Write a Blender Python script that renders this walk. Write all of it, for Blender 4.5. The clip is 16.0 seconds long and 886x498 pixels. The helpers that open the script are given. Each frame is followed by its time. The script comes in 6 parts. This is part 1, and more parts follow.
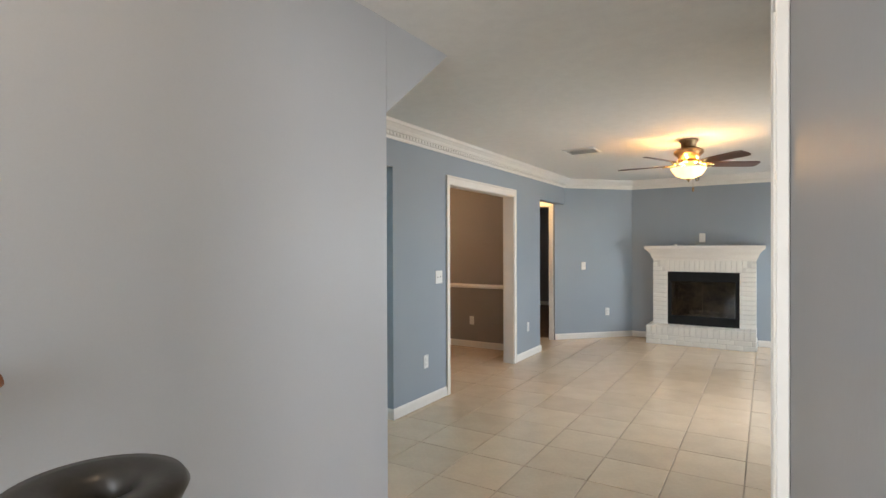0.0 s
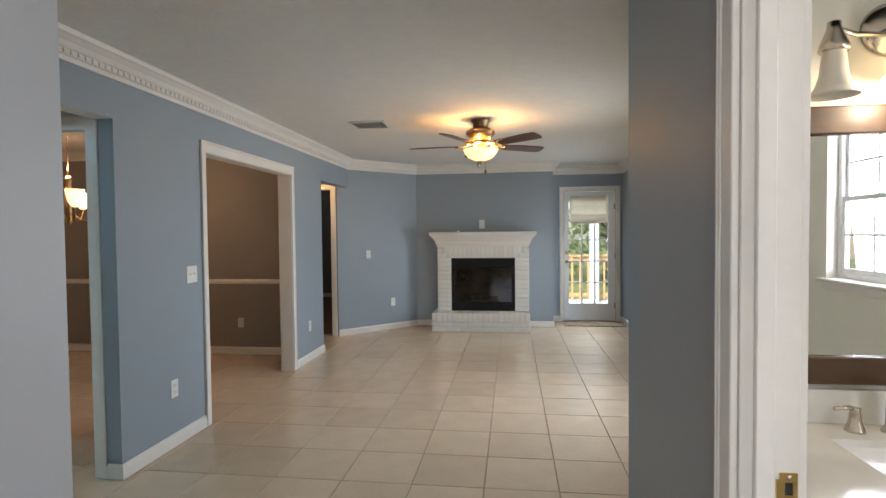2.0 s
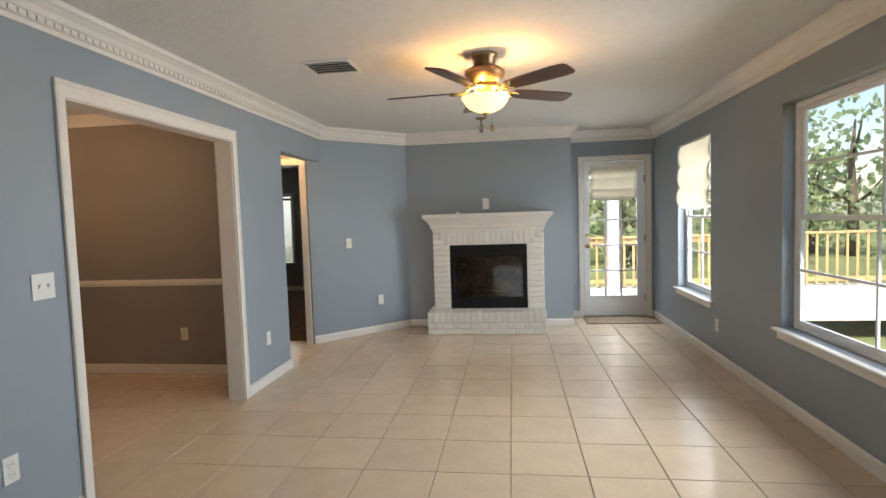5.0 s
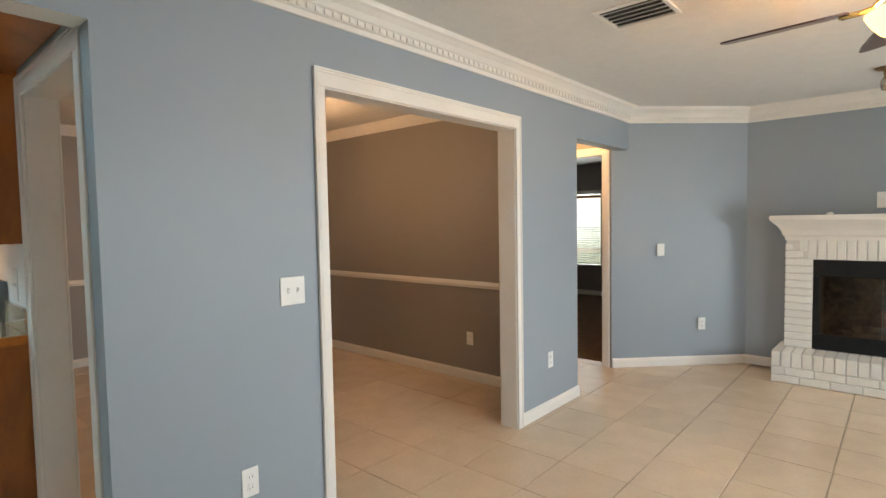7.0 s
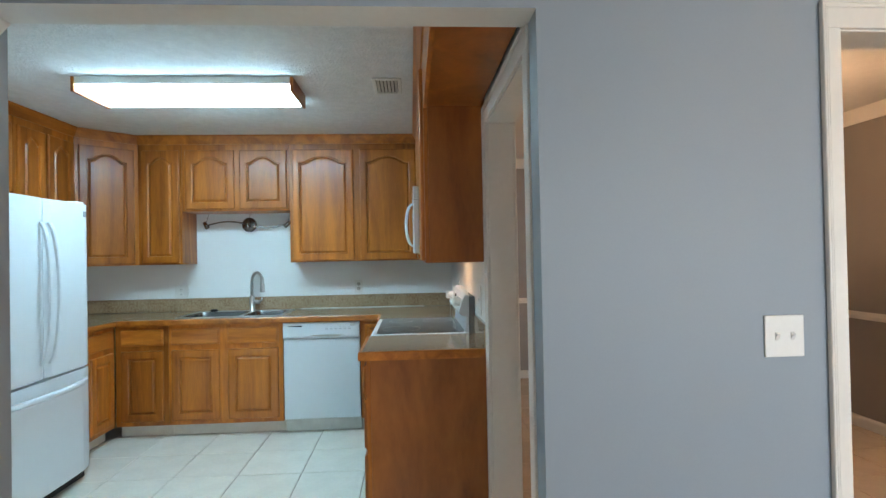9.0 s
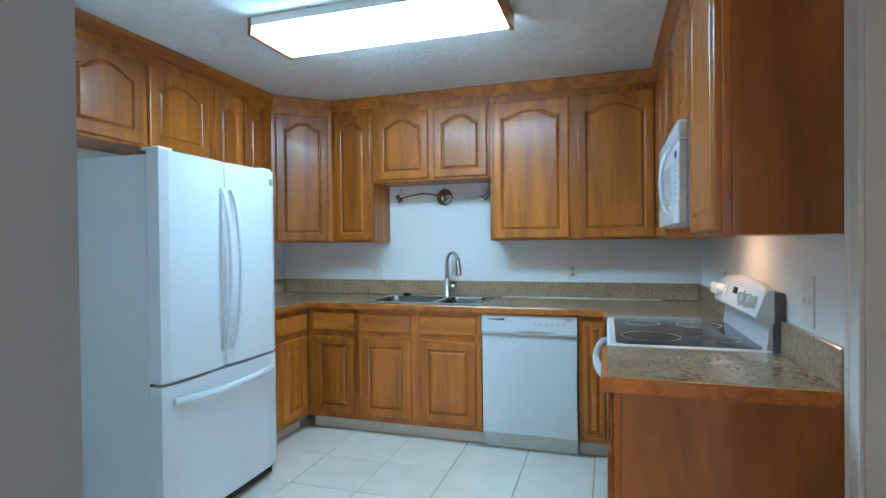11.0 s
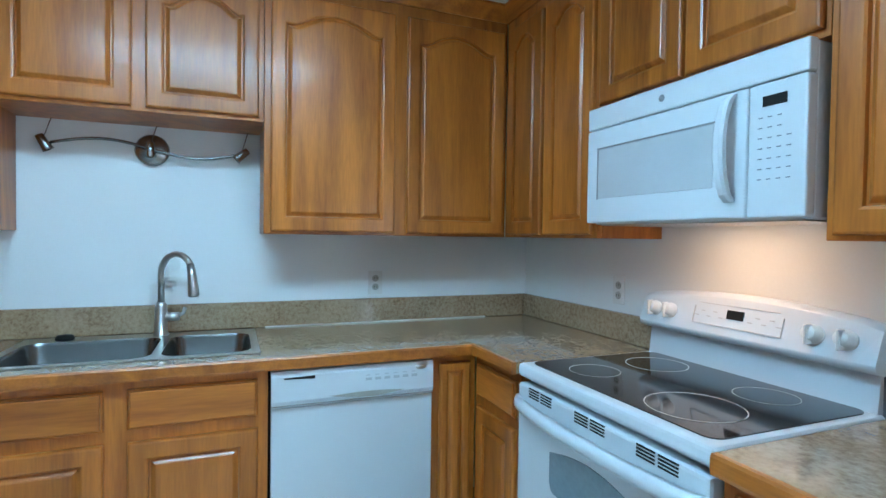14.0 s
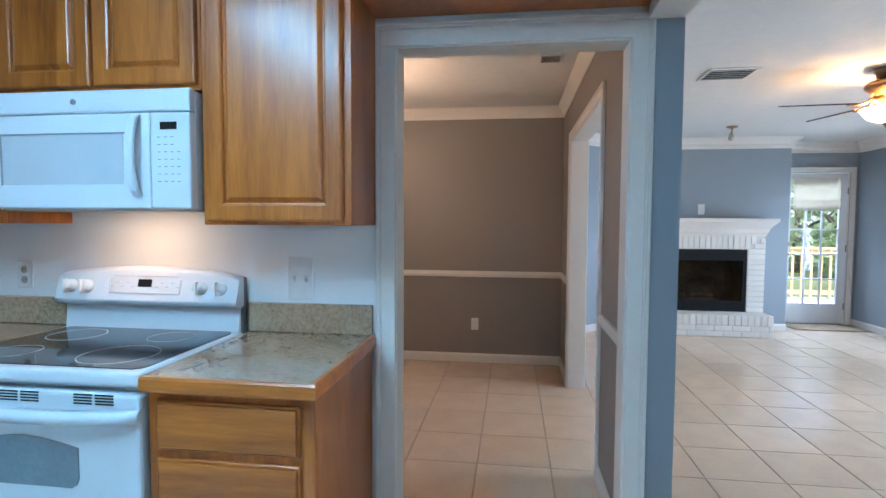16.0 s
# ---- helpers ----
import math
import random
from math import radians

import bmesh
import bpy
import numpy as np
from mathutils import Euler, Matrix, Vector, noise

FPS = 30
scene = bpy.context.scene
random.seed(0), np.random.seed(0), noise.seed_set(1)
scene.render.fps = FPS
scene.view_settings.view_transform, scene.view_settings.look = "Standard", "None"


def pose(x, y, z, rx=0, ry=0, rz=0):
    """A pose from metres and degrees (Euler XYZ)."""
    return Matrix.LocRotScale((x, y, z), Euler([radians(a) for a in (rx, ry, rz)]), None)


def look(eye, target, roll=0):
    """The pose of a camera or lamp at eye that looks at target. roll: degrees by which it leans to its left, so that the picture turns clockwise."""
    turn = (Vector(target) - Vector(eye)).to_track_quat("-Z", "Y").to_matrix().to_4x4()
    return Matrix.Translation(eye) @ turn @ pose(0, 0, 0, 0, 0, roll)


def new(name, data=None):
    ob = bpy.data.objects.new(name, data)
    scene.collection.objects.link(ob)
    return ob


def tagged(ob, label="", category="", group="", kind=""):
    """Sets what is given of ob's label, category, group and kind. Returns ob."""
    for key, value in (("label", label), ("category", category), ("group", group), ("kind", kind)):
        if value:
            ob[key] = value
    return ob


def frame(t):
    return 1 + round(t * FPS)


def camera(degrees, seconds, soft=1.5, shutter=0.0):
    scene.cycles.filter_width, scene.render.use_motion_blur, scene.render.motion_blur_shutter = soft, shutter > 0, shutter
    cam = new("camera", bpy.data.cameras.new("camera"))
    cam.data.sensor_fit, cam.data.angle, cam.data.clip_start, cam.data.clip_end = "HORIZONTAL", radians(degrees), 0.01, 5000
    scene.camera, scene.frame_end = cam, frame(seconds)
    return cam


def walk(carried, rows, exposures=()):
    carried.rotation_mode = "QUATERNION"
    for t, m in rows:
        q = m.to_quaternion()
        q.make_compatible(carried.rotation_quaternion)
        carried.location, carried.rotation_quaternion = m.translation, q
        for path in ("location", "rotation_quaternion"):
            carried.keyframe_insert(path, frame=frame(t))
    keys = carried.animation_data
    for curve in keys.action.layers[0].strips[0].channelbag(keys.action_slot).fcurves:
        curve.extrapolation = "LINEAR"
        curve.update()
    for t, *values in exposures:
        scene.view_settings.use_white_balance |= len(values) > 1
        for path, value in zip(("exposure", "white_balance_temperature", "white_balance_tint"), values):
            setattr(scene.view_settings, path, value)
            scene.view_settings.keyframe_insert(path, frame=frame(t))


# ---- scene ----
cam = camera(80.5, 16.0)
PATH = [
    (0, (0.146, -0.092, 1.407), (-0.905, 1.61, 1.397), -0.2),
    (0.5, (-0.009, 0.101, 1.404), (-0.931, 1.876, 1.392), -0.3),
    (1, (-0.108, 0.322, 1.4), (-0.846, 2.181, 1.385), -0.3),
    (1.5, (-0.173, 0.472, 1.386), (-0.701, 2.401, 1.361), -0.4),
    (2, (-0.207, 0.608, 1.391), (-0.468, 2.59, 1.331), -0.6),
    (2.5, (-0.22, 0.732, 1.378), (-0.155, 2.728, 1.28), -0.9),
    (3, (-0.222, 0.878, 1.355), (0.078, 2.852, 1.232), -0.8),
    (3.5, (-0.251, 1.103, 1.345), (-0.02, 3.086, 1.214), -0.8),
    (5.8, (-0.376, 2.306, 1.392), (-1.001, 4.202, 1.277), -1.7),
    (6, (-0.393, 2.393, 1.391), (-1.117, 4.253, 1.276), -1.5),
    (6.5, (-0.44, 2.615, 1.392), (-1.464, 4.33, 1.285), -1.3),
    (7, (-0.496, 2.778, 1.402), (-1.821, 4.272, 1.298), -1.0),
    (7.5, (-0.518, 2.901, 1.367), (-2.118, 4.098, 1.293), -1.0),
    (8, (-0.601, 2.934, 1.36), (-2.42, 3.766, 1.328), -1.1),
    (8.5, (-0.801, 2.947, 1.38), (-2.749, 3.401, 1.377), -1.3),
    (9, (-0.994, 2.941, 1.372), (-2.99, 3.062, 1.395), -1.1),
    (9.5, (-1.191, 2.914, 1.342), (-3.184, 2.755, 1.373), -0.9),
    (10, (-1.424, 2.886, 1.329), (-3.386, 2.501, 1.364), -0.8),
    (10.2, (-1.519, 2.868, 1.32), (-3.465, 2.406, 1.351), -0.8),
    (12.3, (-2.607, 2.274, 1.322), (-4.501, 1.633, 1.282), -0.5),
    (12.5, (-2.739, 2.214, 1.337), (-4.662, 1.667, 1.283), -0.7),
    (13, (-3.007, 2.082, 1.326), (-5.0, 1.914, 1.285), 0.3),
    (13.5, (-3.215, 1.966, 1.314), (-5.196, 2.241, 1.268), 0.5),
    (14, (-3.286, 1.804, 1.331), (-5.139, 2.556, 1.286), 0.8),
    (14.5, (-3.239, 1.59, 1.348), (-4.779, 2.865, 1.303), 0.7),
    (15, (-3.104, 1.453, 1.372), (-4.208, 3.12, 1.308), 0.3),
    (15.5, (-3.023, 1.362, 1.363), (-3.672, 3.253, 1.282), 0.3),
    (16, (-3.004, 1.37, 1.35), (-3.268, 3.351, 1.245), 0.3),
]
walk(cam, [(t, look(eye, target, roll)) for t, eye, target, roll in PATH], exposures=[(0.0, 1.0, 6750, 10), (1.0, 0.62, 6500, 10), (2.0, 0.57, 6550, 10), (3.5, 0.7, 6850, 10), (6.0, 0.8, 6850, 10), (7.5, 1.2, 7200, 10), (8.5, 1.08, 6700, 9), (9.5, 1.2, 6600, 12), (12.5, 0.98, 5550, 11), (14.5, 1.13, 5750, 9), (16.0, 1.26, 5250, 9)])

# ---------------------------------------------------------------- world and light
world = bpy.data.worlds.new("sky")
scene.world = world
world.use_nodes = True
wn = world.node_tree.nodes
sky = wn.new("ShaderNodeTexSky")
sky.sky_type, sky.sun_disc = "NISHITA", False
sky.sun_elevation, sky.sun_rotation = radians(54), radians(195)
wn["Background"].inputs["Strength"].default_value = 0.15
world.node_tree.links.new(sky.outputs[0], wn["Background"].inputs["Color"])


def lamp(name, kind, m, energy, color, size=0.1, size_y=None, spot=None, spread=None):
    data = bpy.data.lights.new(name, kind)
    data.energy, data.color = energy, color
    if kind == "AREA":
        data.shape, data.size, data.size_y = "RECTANGLE", size, size_y or size
    elif kind == "SUN":
        data.angle = radians(size)
    else:
        data.shadow_soft_size = size
    if spot:
        data.spot_size, data.spot_blend = radians(spot), 0.6
    if kind == "AREA" and spread:
        data.spread = radians(spread)
    ob = new(name, data)
    ob.matrix_world = m
    return ob


WARM, COOL, DAY = (1.0, 0.60, 0.27), (0.70, 0.87, 1.0), (0.80, 0.90, 1.0)
lamp("sun", "SUN", look((-3, 0, 13), (0, 9, 0)), 5.0, (1.0, 0.96, 0.9), 0.6)
lamp("living_window_light", "AREA", look((1.50, 4.9, 1.3), (-2, 4.9, 0.40)), 25, DAY, 1.5, 1.5, spread=125)
lamp("foyer_door_light", "AREA", look((-0.5, -2.42, 1.25), (-0.5, 2, 1.2)), 34, (0.84, 0.92, 1.0), 0.9, 1.9)
lamp("bath_window_light", "AREA", look((1.97, 0.58, 1.58), (0.6, 0.6, 1.45)), 27, (0.92, 0.93, 1.0), 0.75, 1.0)
lamp("bedroom_window_light", "AREA", look((-5.28, 12.05, 1.3), (-5.0, 8, 1.2)), 26, DAY, 1.2, 1.25)
for k in range(3):
    a = radians(120 * k + 10)
    lamp("fan_bulb", "POINT", pose(-0.48 + 0.105 * math.cos(a), 5.36 + 0.105 * math.sin(a), 2.168), 5.6, (1.0, 0.56, 0.22), 0.03)
# added outdoor area lamps stand in for sky light at window and door
lamp("garden_window_light", "AREA", look((1.80, 7.45, 1.25), (-1, 7.45, 1.0)), 46, DAY, 0.95, 1.4)
lamp("garden_door_light", "AREA", look((1.0, 9.75, 2.75), (0.9, 8.2, 0.3)), 75, DAY, 1.2, 0.6)
lamp("chandelier_bulb", "POINT", pose(-4.25, 4.95, 2.0), 16.5, (1.0, 0.60, 0.34), 0.08)
lamp("foyer_bulb", "POINT", pose(-0.45, 0.15, 2.2), 3.0, (1.0, 0.74, 0.48), 0.06)
lamp("hall_bulb", "POINT", pose(-2.95, 7.0, 2.2), 10, WARM, 0.08)
lamp("cooktop_bulb", "AREA", look((-4.42, 3.09, 1.372), (-4.42, 3.17, 0.9)), 0.75, (1.0, 0.60, 0.33), 0.25, 0.06)
lamp("vanity_bulb", "POINT", pose(0.86, 2.10, 1.755), 3.0, (1.0, 0.80, 0.56), 0.03)


# ---------------------------------------------------------------- materials
def material(name, color, rough=0.5, metal=0.0, vary=0.06, scale=6.0, grain=60.0, bump=0.05, depth=0.002, stretch=(1, 1, 1),
             emit=None, strength=0.0, alpha=None, spec=0.5, coat=0.0, random_shift=0.0):
    """A surface with colour variation and relief at two scales, measured in metres."""
    m = bpy.data.materials.new(name)
    m.use_nodes = True
    n, l = m.node_tree.nodes, m.node_tree.links
    b = n["Principled BSDF"]
    b.inputs["Roughness"].default_value, b.inputs["Metallic"].default_value = rough, metal
    b.inputs["Specular IOR Level"].default_value = spec
    b.inputs["Coat Weight"].default_value = coat
    co = n.new("ShaderNodeTexCoord")
    mp = n.new("ShaderNodeMapping")
    mp.inputs["Scale"].default_value = stretch
    l.new(co.outputs["Object"], mp.inputs["Vector"])
    big, fine = n.new("ShaderNodeTexNoise"), n.new("ShaderNodeTexNoise")
    big.inputs["Scale"].default_value, fine.inputs["Scale"].default_value = scale, grain
    big.inputs["Detail"].default_value, fine.inputs["Detail"].default_value = 4, 3
    l.new(mp.outputs[0], big.inputs["Vector"])
    l.new(mp.outputs[0], fine.inputs["Vector"])
    ramp = n.new("ShaderNodeValToRGB")
    lo = [max(0, c * (1 - 1.6 * vary)) for c in color]
    hi = [min(1, c * (1 + 1.6 * vary)) for c in color]
    ramp.color_ramp.elements[0].position, ramp.color_ramp.elements[1].position = 0.3, 0.7
    ramp.color_ramp.elements[0].color, ramp.color_ramp.elements[1].color = (*lo, 1), (*hi, 1)
    mixn = n.new("ShaderNodeMath")
    mixn.operation = "MULTIPLY_ADD"
    mixn.inputs[1].default_value = 0.35
    l.new(fine.outputs["Fac"], mixn.inputs[0])
    half = n.new("ShaderNodeMath")
    half.operation = "MULTIPLY"
    half.inputs[1].default_value = 0.65
    l.new(big.outputs["Fac"], half.inputs[0])
    l.new(half.outputs[0], mixn.inputs[2])
    l.new(mixn.outputs[0], ramp.inputs["Fac"])
    out = ramp.outputs["Color"]
    if random_shift:
        info, hsv = n.new("ShaderNodeObjectInfo"), n.new("ShaderNodeHueSaturation")
        rng = n.new("ShaderNodeMapRange")
        rng.inputs["To Min"].default_value, rng.inputs["To Max"].default_value = 1 - random_shift, 1 + random_shift
        l.new(info.outputs["Random"], rng.inputs["Value"])
        l.new(rng.outputs[0], hsv.inputs["Value"])
        l.new(out, hsv.inputs["Color"])
        out = hsv.outputs["Color"]
    l.new(out, b.inputs["Base Color"])
    if bump:
        bp = n.new("ShaderNodeBump")
        bp.inputs["Strength"].default_value, bp.inputs["Distance"].default_value = bump, depth
        l.new(fine.outputs["Fac"], bp.inputs["Height"])
        l.new(bp.outputs[0], b.inputs["Normal"])
    if emit:
        b.inputs["Emission Color"].default_value = (*emit, 1)
        b.inputs["Emission Strength"].default_value = strength
    return m


def wood(name, dark, light, rough=0.34, axis=2, coat=0.16, rings=9.0, along=0.09, warp=1.2):
    """Varnished wood with grain along an axis of the object; a large warp gives the blotchy figure of plywood."""
    m = bpy.data.materials.new(name)
    m.use_nodes = True
    n, l = m.node_tree.nodes, m.node_tree.links
    b = n["Principled BSDF"]
    b.inputs["Roughness"].default_value, b.inputs["Coat Weight"].default_value = rough, coat
    b.inputs["Coat Roughness"].default_value = 0.14
    co, info = n.new("ShaderNodeTexCoord"), n.new("ShaderNodeObjectInfo")
    add = n.new("ShaderNodeVectorMath")
    add.operation = "MULTIPLY_ADD"
    add.inputs[1].default_value = (1, 1, 1)
    comb = n.new("ShaderNodeCombineXYZ")
    mul = n.new("ShaderNodeMath")
    mul.operation = "MULTIPLY"
    mul.inputs[1].default_value = 7.0
    l.new(info.outputs["Random"], mul.inputs[0])
    for i in range(3):
        l.new(mul.outputs[0], comb.inputs[i])
    l.new(co.outputs["Object"], add.inputs[0])
    l.new(comb.outputs[0], add.inputs[2])
    mp = n.new("ShaderNodeMapping")
    s = [rings] * 3
    s[axis] = rings * along
    mp.inputs["Scale"].default_value = s
    l.new(add.outputs[0], mp.inputs["Vector"])
    a, f = n.new("ShaderNodeTexNoise"), n.new("ShaderNodeTexNoise")
    a.inputs["Scale"].default_value, a.inputs["Detail"].default_value, a.inputs["Distortion"].default_value = 1.0, 5, warp
    f.inputs["Scale"].default_value, f.inputs["Detail"].default_value = 16.0, 3
    l.new(mp.outputs[0], a.inputs["Vector"])
    l.new(mp.outputs[0], f.inputs["Vector"])
    mx = n.new("ShaderNodeMath")
    mx.operation = "MULTIPLY_ADD"
    mx.inputs[1].default_value = 0.24
    h = n.new("ShaderNodeMath")
    h.operation = "MULTIPLY"
    h.inputs[1].default_value = 0.76
    l.new(f.outputs["Fac"], mx.inputs[0])
    l.new(a.outputs["Fac"], h.inputs[0])
    l.new(h.outputs[0], mx.inputs[2])
    r = n.new("ShaderNodeValToRGB")
    r.color_ramp.elements[0].position, r.color_ramp.elements[1].position = 0.28, 0.68
    r.color_ramp.elements[0].color, r.color_ramp.elements[1].color = (*dark, 1), (*light, 1)
    l.new(mx.outputs[0], r.inputs["Fac"])
    hsv, rng = n.new("ShaderNodeHueSaturation"), n.new("ShaderNodeMapRange")
    rng.inputs["To Min"].default_value, rng.inputs["To Max"].default_value = 0.80, 1.08
    l.new(info.outputs["Random"], rng.inputs["Value"])
    l.new(rng.outputs[0], hsv.inputs["Value"])
    l.new(r.outputs["Color"], hsv.inputs["Color"])
    l.new(hsv.outputs["Color"], b.inputs["Base Color"])
    bp = n.new("ShaderNodeBump")
    bp.inputs["Strength"].default_value, bp.inputs["Distance"].default_value = 0.12, 0.001
    l.new(f.outputs["Fac"], bp.inputs["Height"])
    l.new(bp.outputs[0], b.inputs["Normal"])
    return m


def stone(name, tones, rough=0.3, scale=45.0, coat=0.2):
    """Speckled laminate or stone in four tones."""
    m = bpy.data.materials.new(name)
    m.use_nodes = True
    n, l = m.node_tree.nodes, m.node_tree.links
    b = n["Principled BSDF"]
    b.inputs["Roughness"].default_value, b.inputs["Coat Weight"].default_value = rough, coat
    co = n.new("ShaderNodeTexCoord")
    a, c = n.new("ShaderNodeTexNoise"), n.new("ShaderNodeTexNoise")
    a.inputs["Scale"].default_value, a.inputs["Detail"].default_value, a.inputs["Roughness"].default_value = scale, 6, 0.7
    c.inputs["Scale"].default_value, c.inputs["Detail"].default_value = scale / 9, 3
    l.new(co.outputs["Object"], a.inputs["Vector"])
    l.new(co.outputs["Object"], c.inputs["Vector"])
    mx = n.new("ShaderNodeMath")
    mx.operation = "MULTIPLY_ADD"
    mx.inputs[1].default_value = 0.7
    h = n.new("ShaderNodeMath")
    h.operation = "MULTIPLY"
    h.inputs[1].default_value = 0.3
    l.new(a.outputs["Fac"], mx.inputs[0])
    l.new(c.outputs["Fac"], h.inputs[0])
    l.new(h.outputs[0], mx.inputs[2])
    r = n.new("ShaderNodeValToRGB")
    for i, t in enumerate(tones):
        e = r.color_ramp.elements[i] if i < 2 else r.color_ramp.elements.new(0.5)
        e.position, e.color = 0.37 + 0.26 * i / (len(tones) - 1), (*t, 1)
    l.new(mx.outputs[0], r.inputs["Fac"])
    l.new(r.outputs["Color"], b.inputs["Base Color"])
    return m


def glass(name, tint=(1, 1, 1), rough=0.0, share=0.85, shine=0.5):
    """Thin glazing: mostly clear, with a mirror gloss that grows at grazing angles."""
    m = bpy.data.materials.new(name)
    m.use_nodes = True
    n, l = m.node_tree.nodes, m.node_tree.links
    n.remove(n["Principled BSDF"])
    t, g, mix, fr = n.new("ShaderNodeBsdfTransparent"), n.new("ShaderNodeBsdfGlossy"), n.new("ShaderNodeMixShader"), n.new("ShaderNodeLayerWeight")
    pw, sc = n.new("ShaderNodeMath"), n.new("ShaderNodeMath")
    pw.operation, sc.operation = "POWER", "MULTIPLY_ADD"
    pw.inputs[1].default_value, sc.inputs[1].default_value, sc.inputs[2].default_value = 5.0, shine, shine * 0.06
    t.inputs["Color"].default_value = (*[c * share for c in tint], 1)
    g.inputs["Roughness"].default_value = rough
    l.new(fr.outputs["Facing"], pw.inputs[0])
    l.new(pw.outputs[0], sc.inputs[0])
    l.new(sc.outputs[0], mix.inputs[0])
    l.new(t.outputs[0], mix.inputs[1])
    l.new(g.outputs[0], mix.inputs[2])
    l.new(mix.outputs[0], n["Material Output"].inputs["Surface"])
    return m


def translucent(m, share, color):
    """Lets light pass through thin leaves."""
    n, l = m.node_tree.nodes, m.node_tree.links
    t, mix = n.new("ShaderNodeBsdfTranslucent"), n.new("ShaderNodeMixShader")
    t.inputs["Color"].default_value = (*color, 1)
    mix.inputs[0].default_value = share
    l.new(n["Principled BSDF"].outputs[0], mix.inputs[1])
    l.new(t.outputs[0], mix.inputs[2])
    l.new(mix.outputs[0], n["Material Output"].inputs["Surface"])
    return m


M_BLUE = material("blue_grey_wall_paint", (0.265, 0.305, 0.345), 0.5, vary=0.02, scale=1.5, grain=180, bump=0.10, depth=0.0012)
# M_FOYER is a paler grey than M_GREY
M_FOYER = material("pale_grey_foyer_wall", (0.485, 0.50, 0.525), 0.42, vary=0.02, scale=1.5, grain=180, bump=0.10, depth=0.0012)
M_GREY = material("grey_side_wall", (0.29, 0.30, 0.315), 0.5, vary=0.02, scale=1.5, grain=180, bump=0.10, depth=0.0012)
M_TAUPE = material("taupe_wall_paint", (0.255, 0.23, 0.212), 0.5, vary=0.02, scale=1.5, grain=180, bump=0.10, depth=0.0012)
M_KWALL = material("white_kitchen_paint", (0.79, 0.80, 0.79), 0.45, vary=0.02, scale=1.5, grain=150, bump=0.12, depth=0.0012)
M_CREAM = material("cream_bath_paint", (0.74, 0.72, 0.64), 0.5, vary=0.02, scale=1.5, grain=180, bump=0.1, depth=0.0012)
M_CEIL = material("white_textured_ceiling", (0.70, 0.685, 0.655), 0.8, vary=0.025, scale=14, grain=60, bump=0.32, depth=0.006)
M_CEILK = material("white_popcorn_ceiling", (0.76, 0.76, 0.75), 0.8, vary=0.05, scale=18, grain=70, bump=0.75, depth=0.007)
M_TRIM = material("white_trim_paint", (0.72, 0.685, 0.635), 0.35, vary=0.03, scale=3, grain=40, bump=0.06, depth=0.001)
M_TILE = material("beige_ceramic_tile", (0.62, 0.485, 0.352), 0.22, vary=0.05, scale=5, grain=45, bump=0.05, depth=0.001, random_shift=0.05, coat=0.15)
# paler copy of the beige tile: bright, cool kitchen light put into its colour
M_TILEK = material("kitchen_lit_tile", (0.74, 0.70, 0.61), 0.2, vary=0.05, scale=5, grain=45, bump=0.05, depth=0.001, random_shift=0.04, coat=0.2)
M_GROUT = material("tan_brown_grout", (0.36, 0.285, 0.215), 0.85, vary=0.12, scale=8, grain=120, bump=0.3)
M_OAK = wood("honey_oak_vertical", (0.215, 0.053, 0.005), (0.62, 0.196, 0.024))
M_OAKH = wood("honey_oak_horizontal", (0.215, 0.053, 0.005), (0.62, 0.196, 0.024), axis=0)
M_OAKSIDE = wood("red_oak_end_panel", (0.21, 0.056, 0.009), (0.42, 0.135, 0.026), rings=3.2, along=0.30, warp=2.2)
M_WHITE = material("white_enamel", (0.63, 0.66, 0.685), 0.28, vary=0.01, scale=4, grain=300, bump=0.04, depth=0.0005, coat=0.2)
M_WHITEP = material("white_plastic", (0.74, 0.73, 0.70), 0.38, vary=0.02, scale=10, grain=80, bump=0.02)
M_BLACK = material("black_metal", (0.008, 0.008, 0.008), 0.55, spec=0.2, vary=0.2, scale=10, grain=90, bump=0.05)
M_DARK = material("dark_void", (0.012, 0.011, 0.010), 0.8, vary=0.2)
M_STEEL = material("brushed_steel", (0.56, 0.55, 0.53), 0.28, 1.0, vary=0.05, scale=20, grain=200, bump=0.05, stretch=(1, 8, 1))
M_NICKEL = material("brushed_nickel", (0.60, 0.54, 0.46), 0.25, 1.0, vary=0.04, scale=30, grain=200, bump=0.02)
M_BRASS = material("polished_brass", (0.80, 0.56, 0.22), 0.22, 1.0, vary=0.08, scale=30, grain=120, bump=0.03)
M_BRONZE = material("antique_bronze", (0.30, 0.20, 0.11), 0.35, 1.0, vary=0.15, scale=25, grain=120, bump=0.04)
M_COUNTER = stone("tan_grey_laminate", [(0.215, 0.135, 0.072), (0.33, 0.222, 0.13), (0.39, 0.272, 0.165), (0.47, 0.345, 0.22)], rough=0.14, scale=62.0, coat=0.45)
M_GLASS = glass("window_glass", share=0.96)


